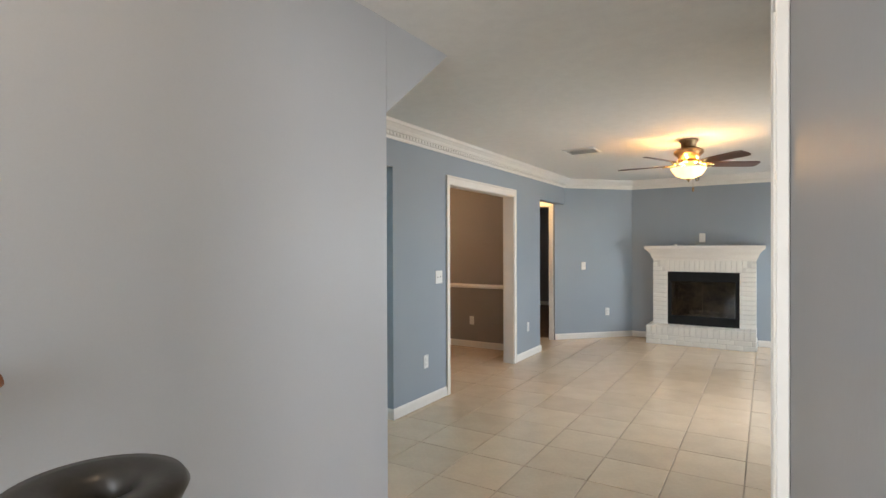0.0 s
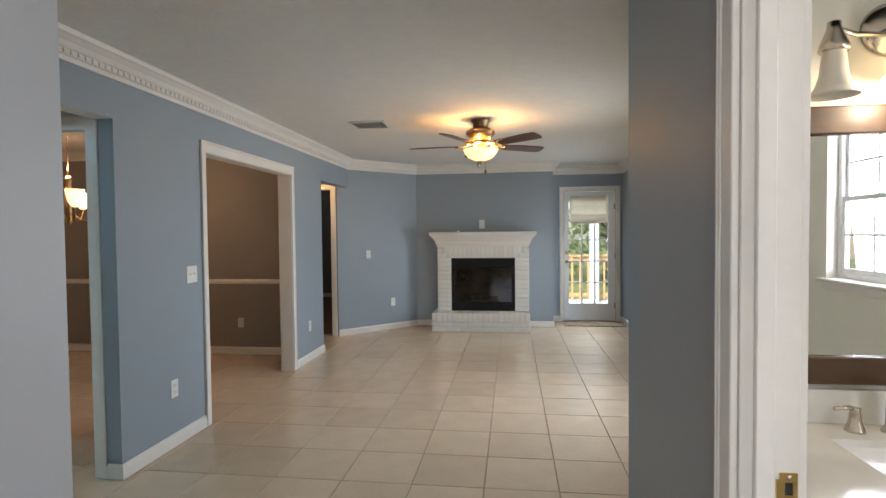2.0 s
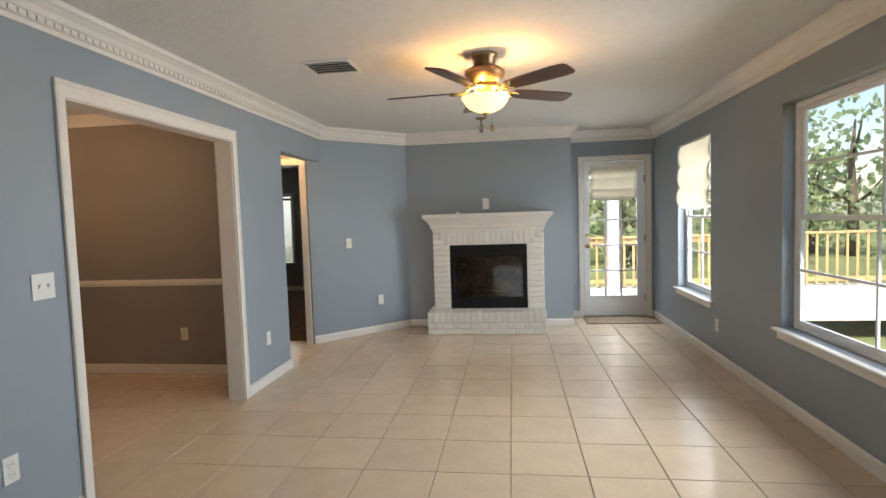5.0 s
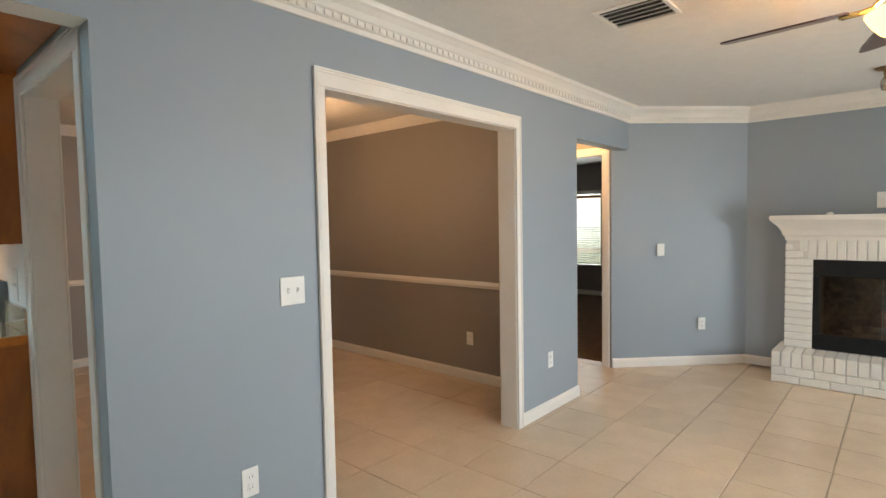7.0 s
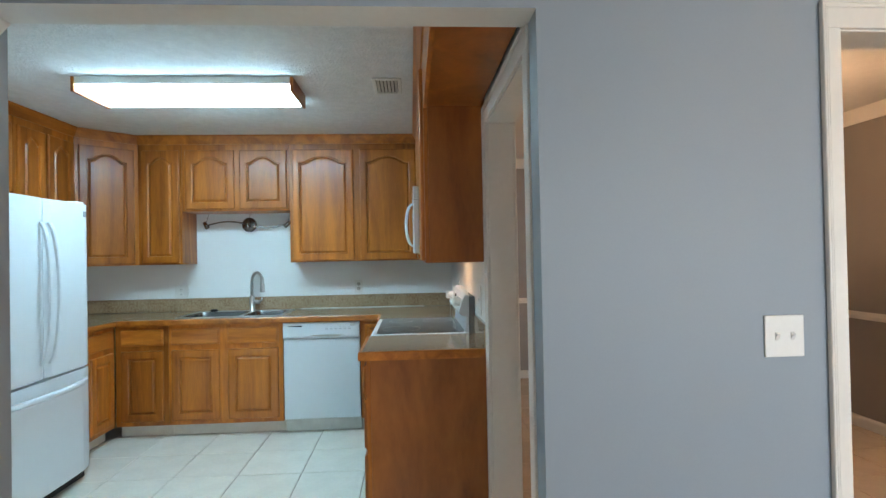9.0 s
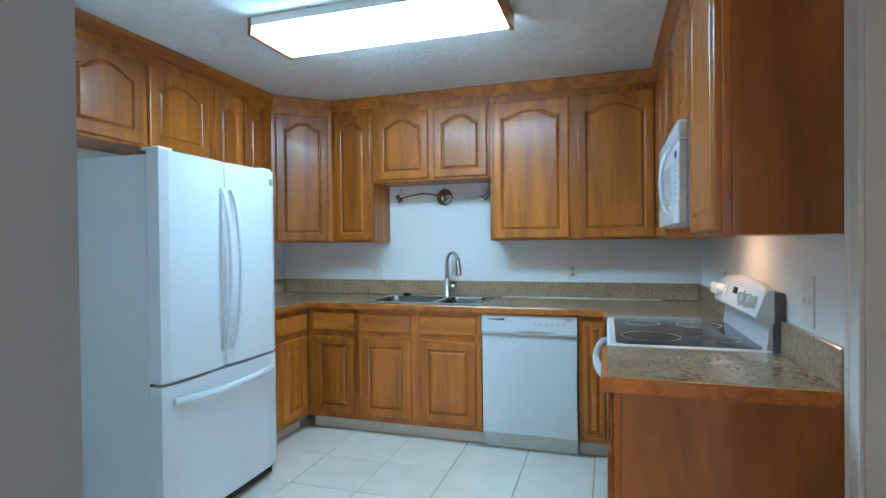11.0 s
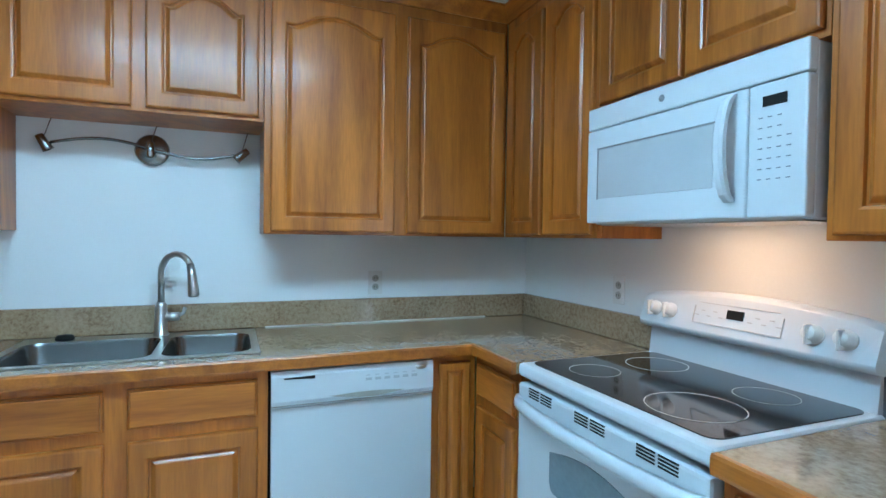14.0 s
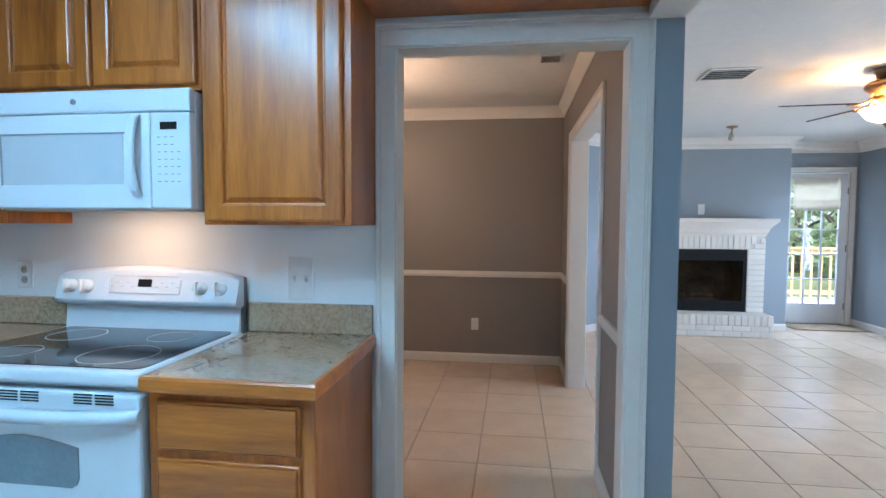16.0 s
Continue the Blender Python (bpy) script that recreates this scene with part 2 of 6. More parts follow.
# ---------------------------------------------------------------- mesh helpers
def box(bm, a, b, bevel=0.0, mat=0, segs=1):
    """A box between two corners, with its edges rounded."""
    v = [bm.verts.new((x, y, z)) for x in (a[0], b[0]) for y in (a[1], b[1]) for z in (a[2], b[2])]
    f = [bm.faces.new([v[i] for i in q]) for q in ((0, 1, 3, 2), (4, 6, 7, 5), (0, 4, 5, 1), (2, 3, 7, 6), (0, 2, 6, 4), (1, 5, 7, 3))]
    for q in f:
        q.material_index = mat
    if bevel:
        bmesh.ops.recalc_face_normals(bm, faces=f)
        bmesh.ops.bevel(bm, geom=list({e for q in f for e in q.edges}), offset=bevel, segments=segs, profile=0.5, affect="EDGES", material=-1)
    return v


def lathe(bm, profile, steps=24, m=None, cap=True):
    """A turned body from (radius, height) pairs about the z axis."""
    rings = []
    for r, z in profile:
        rings.append([bm.verts.new((r * math.cos(2 * math.pi * i / steps), r * math.sin(2 * math.pi * i / steps), z)) for i in range(steps)])
    made = [v for q in rings for v in q]
    for a, b in zip(rings, rings[1:]):
        for i in range(steps):
            f = bm.faces.new((a[i], a[(i + 1) % steps], b[(i + 1) % steps], b[i]))
            f.smooth = True
    if cap:
        if profile[0][0] > 1e-4:
            bm.faces.new(rings[0][::-1])
        if profile[-1][0] > 1e-4:
            bm.faces.new(rings[-1])
    if m:
        bmesh.ops.transform(bm, matrix=m, verts=made)
    return made


def tube(bm, pts, r, steps=10, radii=None):
    """A round bar along a line of points."""
    pts = [Vector(p) for p in pts]
    rings, side = [], None
    up = Vector((0, 0, 1))
    for i, p in enumerate(pts):
        d = (pts[min(i + 1, len(pts) - 1)] - pts[max(i - 1, 0)]).normalized()
        side = side - d * side.dot(d) if side else d.cross(up if abs(d.z) < 0.95 else Vector((1, 0, 0)))
        u = side.normalized()
        w = d.cross(u)
        q = radii[i] if radii else r
        rings.append([bm.verts.new(p + q * (math.cos(2 * math.pi * k / steps) * u + math.sin(2 * math.pi * k / steps) * w)) for k in range(steps)])
    for a, b in zip(rings, rings[1:]):
        for k in range(steps):
            f = bm.faces.new((a[k], a[(k + 1) % steps], b[(k + 1) % steps], b[k]))
            f.smooth = True
    bm.faces.new(rings[0][::-1])
    bm.faces.new(rings[-1])


def sweep(bm, profile, path, closed=False):
    """A moulding: profile points (out, up) carried along a line of ground points, mitred; out is to the path's right."""
    n = len(path)
    rings = []
    for i, p in enumerate(path):
        a = path[i - 1] if (i or closed) else None
        c = path[(i + 1) % n] if (i < n - 1 or closed) else None
        ds = []
        if a is not None:
            ds.append((Vector(p) - Vector(a)).normalized())
        if c is not None:
            ds.append((Vector(c) - Vector(p)).normalized())
        ns = [Vector((d.y, -d.x)) for d in ds]
        if len(ns) == 2:
            m = (ns[0] + ns[1]).normalized()
            m = m / max(0.25, m.dot(ns[0]))
        else:
            m = ns[0]
        rings.append([bm.verts.new((p[0] + m.x * o, p[1] + m.y * o, z)) for o, z in profile])
    k = len(profile)
    for a, b in (list(zip(rings, rings[1:])) + ([(rings[-1], rings[0])] if closed else [])):
        for j in range(k):
            bm.faces.new((a[j], b[j], b[(j + 1) % k], a[(j + 1) % k]))
    if not closed:
        bm.faces.new(rings[0])
        bm.faces.new(rings[-1][::-1])


def prism(bm, outline, lo, hi, axis="z", mat=0):
    """An outline pushed through along an axis. For x the outline is (y, z); for y it is (x, z)."""
    def at(p, h):
        return {"z": (p[0], p[1], h), "x": (h, p[0], p[1]), "y": (p[0], h, p[1])}[axis]
    a = [bm.verts.new(at(p, lo)) for p in outline]
    b = [bm.verts.new(at(p, hi)) for p in outline]
    f = [bm.faces.new(a), bm.faces.new(b[::-1])]
    for i in range(len(a)):
        j = (i + 1) % len(a)
        f.append(bm.faces.new((a[i], b[i], b[j], a[j])))
    for q in f:
        q.material_index = mat
    return a + b


def finish(name, bm, mats):
    bmesh.ops.recalc_face_normals(bm, faces=bm.faces[:])
    me = bpy.data.meshes.new(name)
    bm.to_mesh(me)
    bm.free()
    for m in (mats if isinstance(mats, (list, tuple)) else [mats]):
        me.materials.append(m)
    return new(name, me)


def part(name, bm, mats, parent, label=""):
    ob = finish(name, bm, mats)
    ob.parent = parent
    return tagged(ob, label) if label else ob


def thing(name, label, category, m=None, group="", kind=""):
    ob = new(name)
    ob.empty_display_size = 0.1
    if m is not None:
        ob.matrix_world = m
    return tagged(ob, label, category, group, kind)


def structure(name, bm, mats, label, category):
    return tagged(finish(name, bm, mats), label, category, kind="structure")


def boxes(*pairs, bevel=0.0, segs=1):
    bm = bmesh.new()
    for a, b in pairs:
        box(bm, a, b, bevel, 0, segs)
    return bm


# ---------------------------------------------------------------- walls, floor, ceiling
CEIL = 2.41


def wall(name, axis, lo, hi, a0, a1, openings, mats, label, top=CEIL, base=0.0):
    """A wall along an axis ('x' or 'y') between lo and hi across it; openings (from, to, sill, head) go through. mats: low side, high side, reveals."""
    bm = bmesh.new()

    def slab(u0, u1, z0, z1):
        if u1 - u0 < 1e-4 or z1 - z0 < 1e-4:
            return
        if axis == "y":
            box(bm, (lo, u0, z0), (hi, u1, z1))
        else:
            box(bm, (u0, lo, z0), (u1, hi, z1))
    u = a0
    for o0, o1, s, h in sorted(openings):
        slab(u, o0, base, top)
        slab(o0, o1, base, s)
        slab(o0, o1, h, top)
        u = o1
    slab(u, a1, base, top)
    bmesh.ops.recalc_face_normals(bm, faces=bm.faces[:])
    k = 0 if axis == "y" else 1
    for f in bm.faces:
        f.material_index = 1 if f.normal[k] > 0.5 else 0 if f.normal[k] < -0.5 else 2
    return structure(name, bm, list(mats), label, "wall")


XW, XWK = -2.425, -2.548         # partition: living side, kitchen side
YW = 3.300                      # end of the partition at the kitchen opening
YR, YD = 3.31, 3.43             # range wall: kitchen side, dining side
XS, YL, YF = -5.78, 0.05, 6.34  # sink wall, fridge wall, dining end wall
YFP, YDR, XR = 8.385, 8.90, 1.47  # chimney breast, garden door wall, window wall

wall("wall_partition", "y", XWK, XW, YW, 6.535, [(4.172, 5.684, 0, 2.007)], (M_TAUPE, M_BLUE, M_BLUE), "blue-grey painted partition between living room and dining room")
wall("wall_partition_header", "y", XWK, XW, 1.745, YW, [], (M_KWALL, M_BLUE, M_TRIM), "blue-grey header with white underside over the kitchen opening", base=2.055)
wall("wall_hall_header", "y", XWK, XW, 6.535, 7.545, [], (M_TAUPE, M_BLUE, M_BLUE), "blue-grey header over the hall opening", base=2.03)
wall("wall_range", "x", YR, YD, XS, XWK, [(-3.449, -2.591, 0, 2.002)], (M_KWALL, M_TAUPE, M_TRIM), "white kitchen wall behind the range with a cased doorway")
wall("wall_sink", "y", XS - 0.12, XS, YL - 0.12, YR, [], (M_KWALL, M_KWALL, M_KWALL), "white painted kitchen wall behind the sink")
wall("wall_fridge", "x", YL - 0.12, YL, XS, XWK, [], (M_KWALL, M_KWALL, M_KWALL), "white painted kitchen wall behind the refrigerator")
wall("wall_dining_end", "x", YF, YF + 0.12, -6.7, XWK, [], (M_TAUPE, M_TAUPE, M_TAUPE), "taupe dining room end wall with a chair rail")
wall("wall_dining_far", "y", -6.82, -6.7, YR, YF, [], (M_TAUPE, M_TAUPE, M_TAUPE), "taupe far dining room wall")
wall("wall_dining_side", "x", YR, YD, -6.7, XS - 0.12, [], (M_TAUPE, M_TAUPE, M_TAUPE), "taupe dining room side wall")
wall("wall_garden_door", "x", YDR, YDR + 0.14, 0.39, XR + 0.14, [(0.595, 1.365, 0, 2.02)], (M_BLUE, M_TRIM, M_TRIM), "blue-grey wall round the glazed garden door")
wall("wall_window", "y", XR, XR + 0.14, 2.27, YDR, [(4.1, 5.7, 0.55, 2.05), (6.98, 7.93, 0.53, 2.06)], (M_BLUE, M_TRIM, M_BLUE), "blue-grey living room wall with windows")
wall("wall_living_back", "x", 2.27, 2.40, 0.175, XR, [], (M_CREAM, M_BLUE, M_BLUE), "blue-grey wall between living room and bathroom")
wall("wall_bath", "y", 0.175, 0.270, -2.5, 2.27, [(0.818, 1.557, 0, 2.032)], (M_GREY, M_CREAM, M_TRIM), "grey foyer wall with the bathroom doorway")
wall("wall_foyer", "y", -1.40, -1.28, -2.5, 1.745, [], (M_KWALL, M_FOYER, M_FOYER), "pale grey foyer wall")
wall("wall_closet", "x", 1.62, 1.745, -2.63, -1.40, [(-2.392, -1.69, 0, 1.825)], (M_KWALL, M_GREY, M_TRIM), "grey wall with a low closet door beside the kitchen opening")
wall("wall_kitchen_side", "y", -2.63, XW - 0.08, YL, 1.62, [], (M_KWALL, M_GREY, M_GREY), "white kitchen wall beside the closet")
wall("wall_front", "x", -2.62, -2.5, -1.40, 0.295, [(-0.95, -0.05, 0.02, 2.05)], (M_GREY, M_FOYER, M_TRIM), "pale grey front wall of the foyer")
wall("wall_bath_far", "y", 1.80, 1.92, -0.6, 2.40, [(0.25, 0.91, 1.08, 2.08)], (M_CREAM, M_TRIM, M_TRIM), "cream bathroom wall with a window")
wall("wall_bath_end", "x", -0.72, -0.6, 0.270, 1.92, [], (M_TRIM, M_CREAM, M_CREAM), "cream bathroom end wall")

# sloping shoulder above the end of the foyer wall
bm = bmesh.new()
prism(bm, [(1.747, 2.0), (2.27, CEIL), (1.747, CEIL)], -1.40, -1.28, "x")
structure("wall_shoulder", bm, M_FOYER, "pale grey sloping shoulder of the foyer wall at the ceiling", "wall")
bm = bmesh.new()
prism(bm, [(1.747, 1.98), (1.815, 2.053), (1.747, 2.053)], XWK, XW, "x")
structure("trim_opening_corner", bm, M_TRIM, "white clipped corner of the kitchen opening", "trim")

# diagonal wall and chimney breast
bm = bmesh.new()
prism(bm, [(XWK - 0.003, 7.464), (-1.63, YFP), (-1.63, YFP + 0.2), (XWK - 0.003, 7.60)], 0, CEIL)
structure("wall_diagonal", bm, M_BLUE, "blue-grey diagonal wall beside the fireplace", "wall")
bm = bmesh.new()
FBX0, FBX1, FBZ0, FBZ1 = -1.085, -0.165, 0.262, 1.028
prism(bm, [(-1.63, 0), (FBX0, 0), (FBX0, FBZ1), (FBX1, FBZ1), (FBX1, 0), (0.39, 0), (0.39, CEIL), (-1.63, CEIL)], YFP, YFP + 0.6, "y")
structure("wall_chimney", bm, M_BLUE, "blue-grey chimney breast above the fireplace", "wall")

# hall and bedroom beyond the hall opening
wall("wall_hall", "x", 7.463, 7.583, -6.7, XWK - 0.003, [(-3.442, -2.633, 0, 2.007)], (M_TAUPE, M_TAUPE, M_TRIM), "taupe hall wall with the bedroom doorway")
wall("wall_hall_end", "y", -6.82, -6.7, YF + 0.12, 11.92, [], (M_TAUPE, M_TAUPE, M_TAUPE), "taupe end wall of the hall and bedroom")
wall("wall_bedroom_window", "x", 11.8, 11.92, -6.7, -1.7, [(-5.91, -4.66, 0.56, 1.86)], (M_TAUPE, M_TRIM, M_TRIM), "taupe bedroom wall with a window")
wall("wall_bedroom_side", "y", -1.75, -1.63, 8.6, 11.8, [], (M_TAUPE, M_TAUPE, M_TAUPE), "taupe bedroom side wall")

# floor, ceilings
bm = boxes(((-7.2, -2.7, -0.12), (1.92, 9.03, -0.006)), ((-7.2, 9.03, -0.12), (-1.6, 11.95, -0.006)))
floor = structure("floor", bm, M_GROUT, "grey-brown grouted slab under beige ceramic tiles", "floor")
bm = boxes(((XW, 1.745, CEIL), (XR + 0.14, 9.04, CEIL + 0.12)), ((-1.40, -2.6, CEIL), (0.295, 1.745, CEIL + 0.12)), ((-7.2, YD - 0.12, CEIL), (XW, 9.04, CEIL + 0.12)), ((-7.2, 9.04, CEIL), (-1.6, 12.0, CEIL + 0.12)))
structure("ceiling", bm, M_CEIL, "white textured living room ceiling", "ceiling")
bm = boxes(((XS - 0.12, YL - 0.12, CEIL), (XW, YR, CEIL + 0.12)), ((XW, YL - 0.12, CEIL), (-1.40, 1.745, CEIL + 0.12)))
structure("ceiling_kitchen", bm, M_CEILK, "white popcorn-textured kitchen ceiling", "ceiling")
bm = boxes(((0.295, -0.72, CEIL), (1.92, 2.27, CEIL + 0.12)))
structure("ceiling_bath", bm, M_CEIL, "white bathroom ceiling", "ceiling")


# ---------------------------------------------------------------- trim
def casing(name, axis, face, out, a0, a1, top, width=0.062, depth=0.018, label="white painted door casing", foot=0.0, head=0.0):
    """A three-sided casing with a stepped profile round an opening a0..a1 in a wall face; out is the way it stands proud."""
    bm = bmesh.new()
    a0, a1, top, head = a0 - 0.005, a1 + 0.005, top + 0.005, head or width
    for w0, w1, h0, h1, d in ((0.0, width * 0.72, 0.0, head * 0.72, depth * 0.8), (width * 0.72, width * 0.86, head * 0.72, head * 0.86, depth * 0.92), (width * 0.86, width, head * 0.86, head, depth)):
        for u0, u1, z0, z1 in ((a0 - w1, a0 - w0, foot, top + h0), (a1 + w0, a1 + w1, foot, top + h0), (a0 - w1, a1 + w1, top + h0, top + h1)):
            lo_, hi_ = sorted((face + out * 0.001, face + out * d))
            if axis == "y":
                box(bm, (lo_, u0, z0), (hi_, u1, z1), 0.002)
            else:
                box(bm, (u0, lo_, z0), (u1, hi_, z1), 0.002)
    return structure(name, bm, M_TRIM, label, "trim")


def liner(name, axis, lo, hi, a0, a1, top, label="white painted door jamb lining"):
    """Boards that line an opening."""
    bm = bmesh.new()
    for u0, u1, z0, z1 in ((a0 - 0.0115, a0, 0, top), (a1, a1 + 0.0115, 0, top), (a0 - 0.0115, a1 + 0.0115, top, top + 0.0115)):
        if axis == "y":
            box(bm, (lo - 0.0006, u0, z0), (hi + 0.0006, u1, z1), 0.0015)
        else:
            box(bm, (u0, lo - 0.0006, z0), (u1, hi + 0.0006, z1), 0.0015)
    return structure(name, bm, M_TRIM, label, "trim")


casing("trim_dining_living", "y", XW, 1, 4.184, 5.672, 1.995, width=0.056, head=0.082)
casing("trim_dining_inner", "y", XWK, -1, 4.184, 5.672, 1.995)
liner("trim_dining_jamb", "y", XWK, XW, 4.184, 5.672, 1.995)
casing("trim_kitchen_door", "x", YR, -1, -3.437, -2.603, 1.99, width=0.076, head=0.085)
casing("trim_kitchen_door_inner", "x", YD, 1, -3.437, -2.603, 1.99)
liner("trim_kitchen_jamb", "x", YR, YD, -3.437, -2.603, 1.99)
casing("trim_bath", "y", 0.175, -1, 0.83, 1.545, 2.02)
casing("trim_bath_inner", "y", 0.270, 1, 0.83, 1.545, 2.02)
liner("trim_bath_jamb", "y", 0.175, 0.270, 0.83, 1.545, 2.02)
casing("trim_closet", "x", 1.745, 1, -2.392, -1.69, 1.825, width=0.052)
casing("trim_garden_door", "x", YDR, -1, 0.595, 1.365, 2.02)
casing("trim_hall_door", "x", 7.463, -1, -3.43, -2.645, 1.995, width=0.07)
liner("trim_hall_jamb", "x", 7.463, 7.583, -3.43, -2.645, 1.995)

BASE = [(0.0, 0.003), (0.0135, 0.003), (0.0135, 0.060), (0.011, 0.074), (0.006, 0.082), (0.004, 0.088), (0.0, 0.088)]
CROWN = [(0.0, CEIL - 0.135), (0.012, CEIL - 0.135), (0.014, CEIL - 0.112), (0.026, CEIL - 0.107), (0.026, CEIL - 0.080), (0.036, CEIL - 0.074), (0.050, CEIL - 0.050),
         (0.074, CEIL - 0.030), (0.088, CEIL - 0.022), (0.093, CEIL - 0.010), (0.098, CEIL - 0.001), (0.0, CEIL - 0.001)]


def moulding(name, profile, runs, label):
    bm = bmesh.new()
    for r in runs:
        sweep(bm, profile, r)
    return structure(name, bm, M_TRIM, label, "trim")


moulding("baseboard", BASE, [
    [(XWK + 0.03, YW), (XW, YW), (XW, 4.12)], [(XW, 5.737), (XW, 6.535), (XWK, 6.535)], [(XWK, 7.467), (-1.63, YFP), (-1.34, YFP)],
    [(0.05, YFP), (0.39, YFP), (0.39, YDR), (0.53, YDR)], [(1.43, YDR), (XR, YDR), (XR, 2.40)],
    [(-6.7, YD), (-6.7, YF), (XWK, YF), (XWK, 5.745)], [(XWK, 4.125), (XWK, YD)], [(0.175, 2.40), (0.175, 1.612)], ], "white painted baseboard")
crown = moulding("crown_moulding", CROWN, [[(XW, 1.85), (XW, 7.565), (-1.63, YFP), (0.39, YFP), (0.39, YDR), (XR, YDR), (XR, 2.40)]], "white crown moulding with a dentil band round the living room ceiling")
RAIL = [(0.0, 0.825), (0.010, 0.825), (0.016, 0.838), (0.022, 0.853), (0.016, 0.870), (0.012, 0.882), (0.0, 0.882)]
moulding("trim_chair_rail", RAIL, [[(-6.7, YD), (-6.7, YF), (XWK, YF), (XWK, 5.745)], [(XWK, 4.125), (XWK, YD)]], "white painted chair rail round the dining room")
DCROWN = [(0.0, CEIL - 0.10), (0.008, CEIL - 0.10), (0.02, CEIL - 0.07), (0.05, CEIL - 0.02), (0.06, CEIL - 0.001), (0.0, CEIL - 0.001)]
moulding("trim_dining_crown", DCROWN, [[(-6.7, YD), (-6.7, YF), (XWK, YF), (XWK, YD)]], "white crown moulding in the dining room")

# dentils along the partition's crown
bm = bmesh.new()
box(bm, (0, 0, 0), (0.010, 0.022, 0.024), 0.0015)
o0 = finish("dentil", bm, M_TRIM)
for k in range(122):
    o = o0 if k == 0 else new("dentil", o0.data)
    o.parent = crown
    o.location = (XW + 0.0255, 2.0 + 0.0453 * k, CEIL - 0.106)


# ---------------------------------------------------------------- kitchen cabinets
def panel_door(w, h, arch=True, rail=0.058, horizontal=False):
    """A raised-panel door in its own plane: x across, z up, front towards -y, back at y = 0."""
    bm = bmesh.new()
    t = 0.019

    def loop(inset, y, rise):
        x0, x1, z0, z1 = inset, w - inset, inset, h - inset
        pts = [(x0, y, z0), (x1, y, z0)]
        k = 14
        for i in range(k + 1):
            s = 1 - 2 * i / k
            bulge = math.cos(min(1.0, abs(s) / 0.78) * math.pi / 2) ** 0.8 if abs(s) < 0.78 else 0.0
            pts.append(((x0 + x1) / 2 + s * (x1 - x0) / 2, y, z1 - rise + rise * bulge))
        return [bm.verts.new(p) for p in pts]
    rise = min(0.055, 0.16 * w) if arch else 0.0
    rail = min(rail, 0.24 * w)
    rings = [loop(0.0, 0.0, 0), loop(0.0, -t + 0.007, 0), loop(0.003, -t + 0.002, 0), loop(0.008, -t, 0), loop(rail - 0.006, -t, rise), loop(rail, -t + 0.003, rise), loop(rail + 0.002, -t + 0.013, rise),
             loop(rail + 0.007, -t + 0.013, rise), loop(rail + 0.018, -t + 0.003, rise * 0.95), loop(rail + 0.022, -t + 0.001, rise * 0.95)]
    for a, b in zip(rings, rings[1:]):
        for i in range(len(a)):
            j = (i + 1) % len(a)
            bm.faces.new((a[i], a[j], b[j], b[i]))
    bm.faces.new(rings[0][::-1])
    bm.faces.new(rings[-1])
    return bm


def drawer_front(w, h):
    bm = bmesh.new()
    box(bm, (0, -0.011, 0), (w, 0, h), 0.002)
    box(bm, (0.006, -0.019, 0.006), (w - 0.006, -0.0105, h - 0.006), 0.006, segs=2)
    return bm


def cabinet(name, label, m, w, z0, z1, depth, doors, group, toe=False, side=M_OAK, open_top=0.0):
    """A face-framed cabinet: x across, front at y = 0 facing -y. doors: (kind, x0, x1, z0, z1)."""
    ob = thing(name, label, "cabinet", m, group)
    bm = boxes(((0, 0, z0 + (0.10 if toe else 0)), (w, 0.02, z1)), bevel=0.0015)
    part("face_frame", bm, M_OAK, ob)
    bm = boxes(((0.0, 0.0205, z0 + (0.10 if toe else 0)), (w, depth, z1 - open_top)), bevel=0.0015)
    part("body", bm, side, ob)
    if toe:
        part("toe_kick", boxes(((0, 0.075, 0.003), (w, 0.09, 0.10))), M_TOE, ob, "cream painted toe board")
    for kind, x0, x1, a, b in doors:
        if kind == "drawer":
            d = part("drawer_front", drawer_front(x1 - x0, b - a), M_OAKH, ob)
        else:
            d = part("door", panel_door(x1 - x0, b - a, kind == "arch"), M_OAK, ob)
        d.location = (x0, -0.0005, a)
    return ob


M_TOE = material("cream_toe_board", (0.62, 0.58, 0.50), 0.5, vary=0.06, scale=6, grain=40)
UZ0, UZ1, UMID = 1.335, 2.365, 1.775
UD0, UD1 = UZ0 + 0.012, 2.285
XU, YU, YLU = -5.48, 3.01, 0.36          # faces of the wall cabinets
XB, YB, YLB = -5.165, 2.715, 0.655       # faces of the base cabinets
U, B = "oak wall cabinets", "oak base cabinets"


def at_sink(y, x=XU):
    return pose(x, y, 0, 0, 0, 90)


def at_range(x, y=YU):
    return pose(x, y, 0)


def at_fridge(x, y=YLU):
    return pose(x, y, 0, 0, 0, 180)


DEP = 0.298
cabinet("wall_cabinet", "narrow honey-oak wall cabinet with one arched door", at_sink(0.685), 0.352, UZ0, UZ1, DEP, [("arch", 0.03, 0.335, UD0, UD1)], U)
cabinet("wall_cabinet", "short honey-oak wall cabinet with two arched doors above the sink", at_sink(1.039), 0.883, UMID, UZ1, DEP, [("arch", 0.03, 0.43, UMID + 0.015, UD1), ("arch", 0.475, 0.865, UMID + 0.015, UD1)], U)
cabinet("wall_cabinet", "tall honey-oak wall cabinet with two arched doors", at_sink(1.924), 1.084, UZ0, UZ1, DEP, [("arch", 0.025, 0.535, UD0, UD1), ("arch", 0.59, 1.065, UD0, UD1)], U)
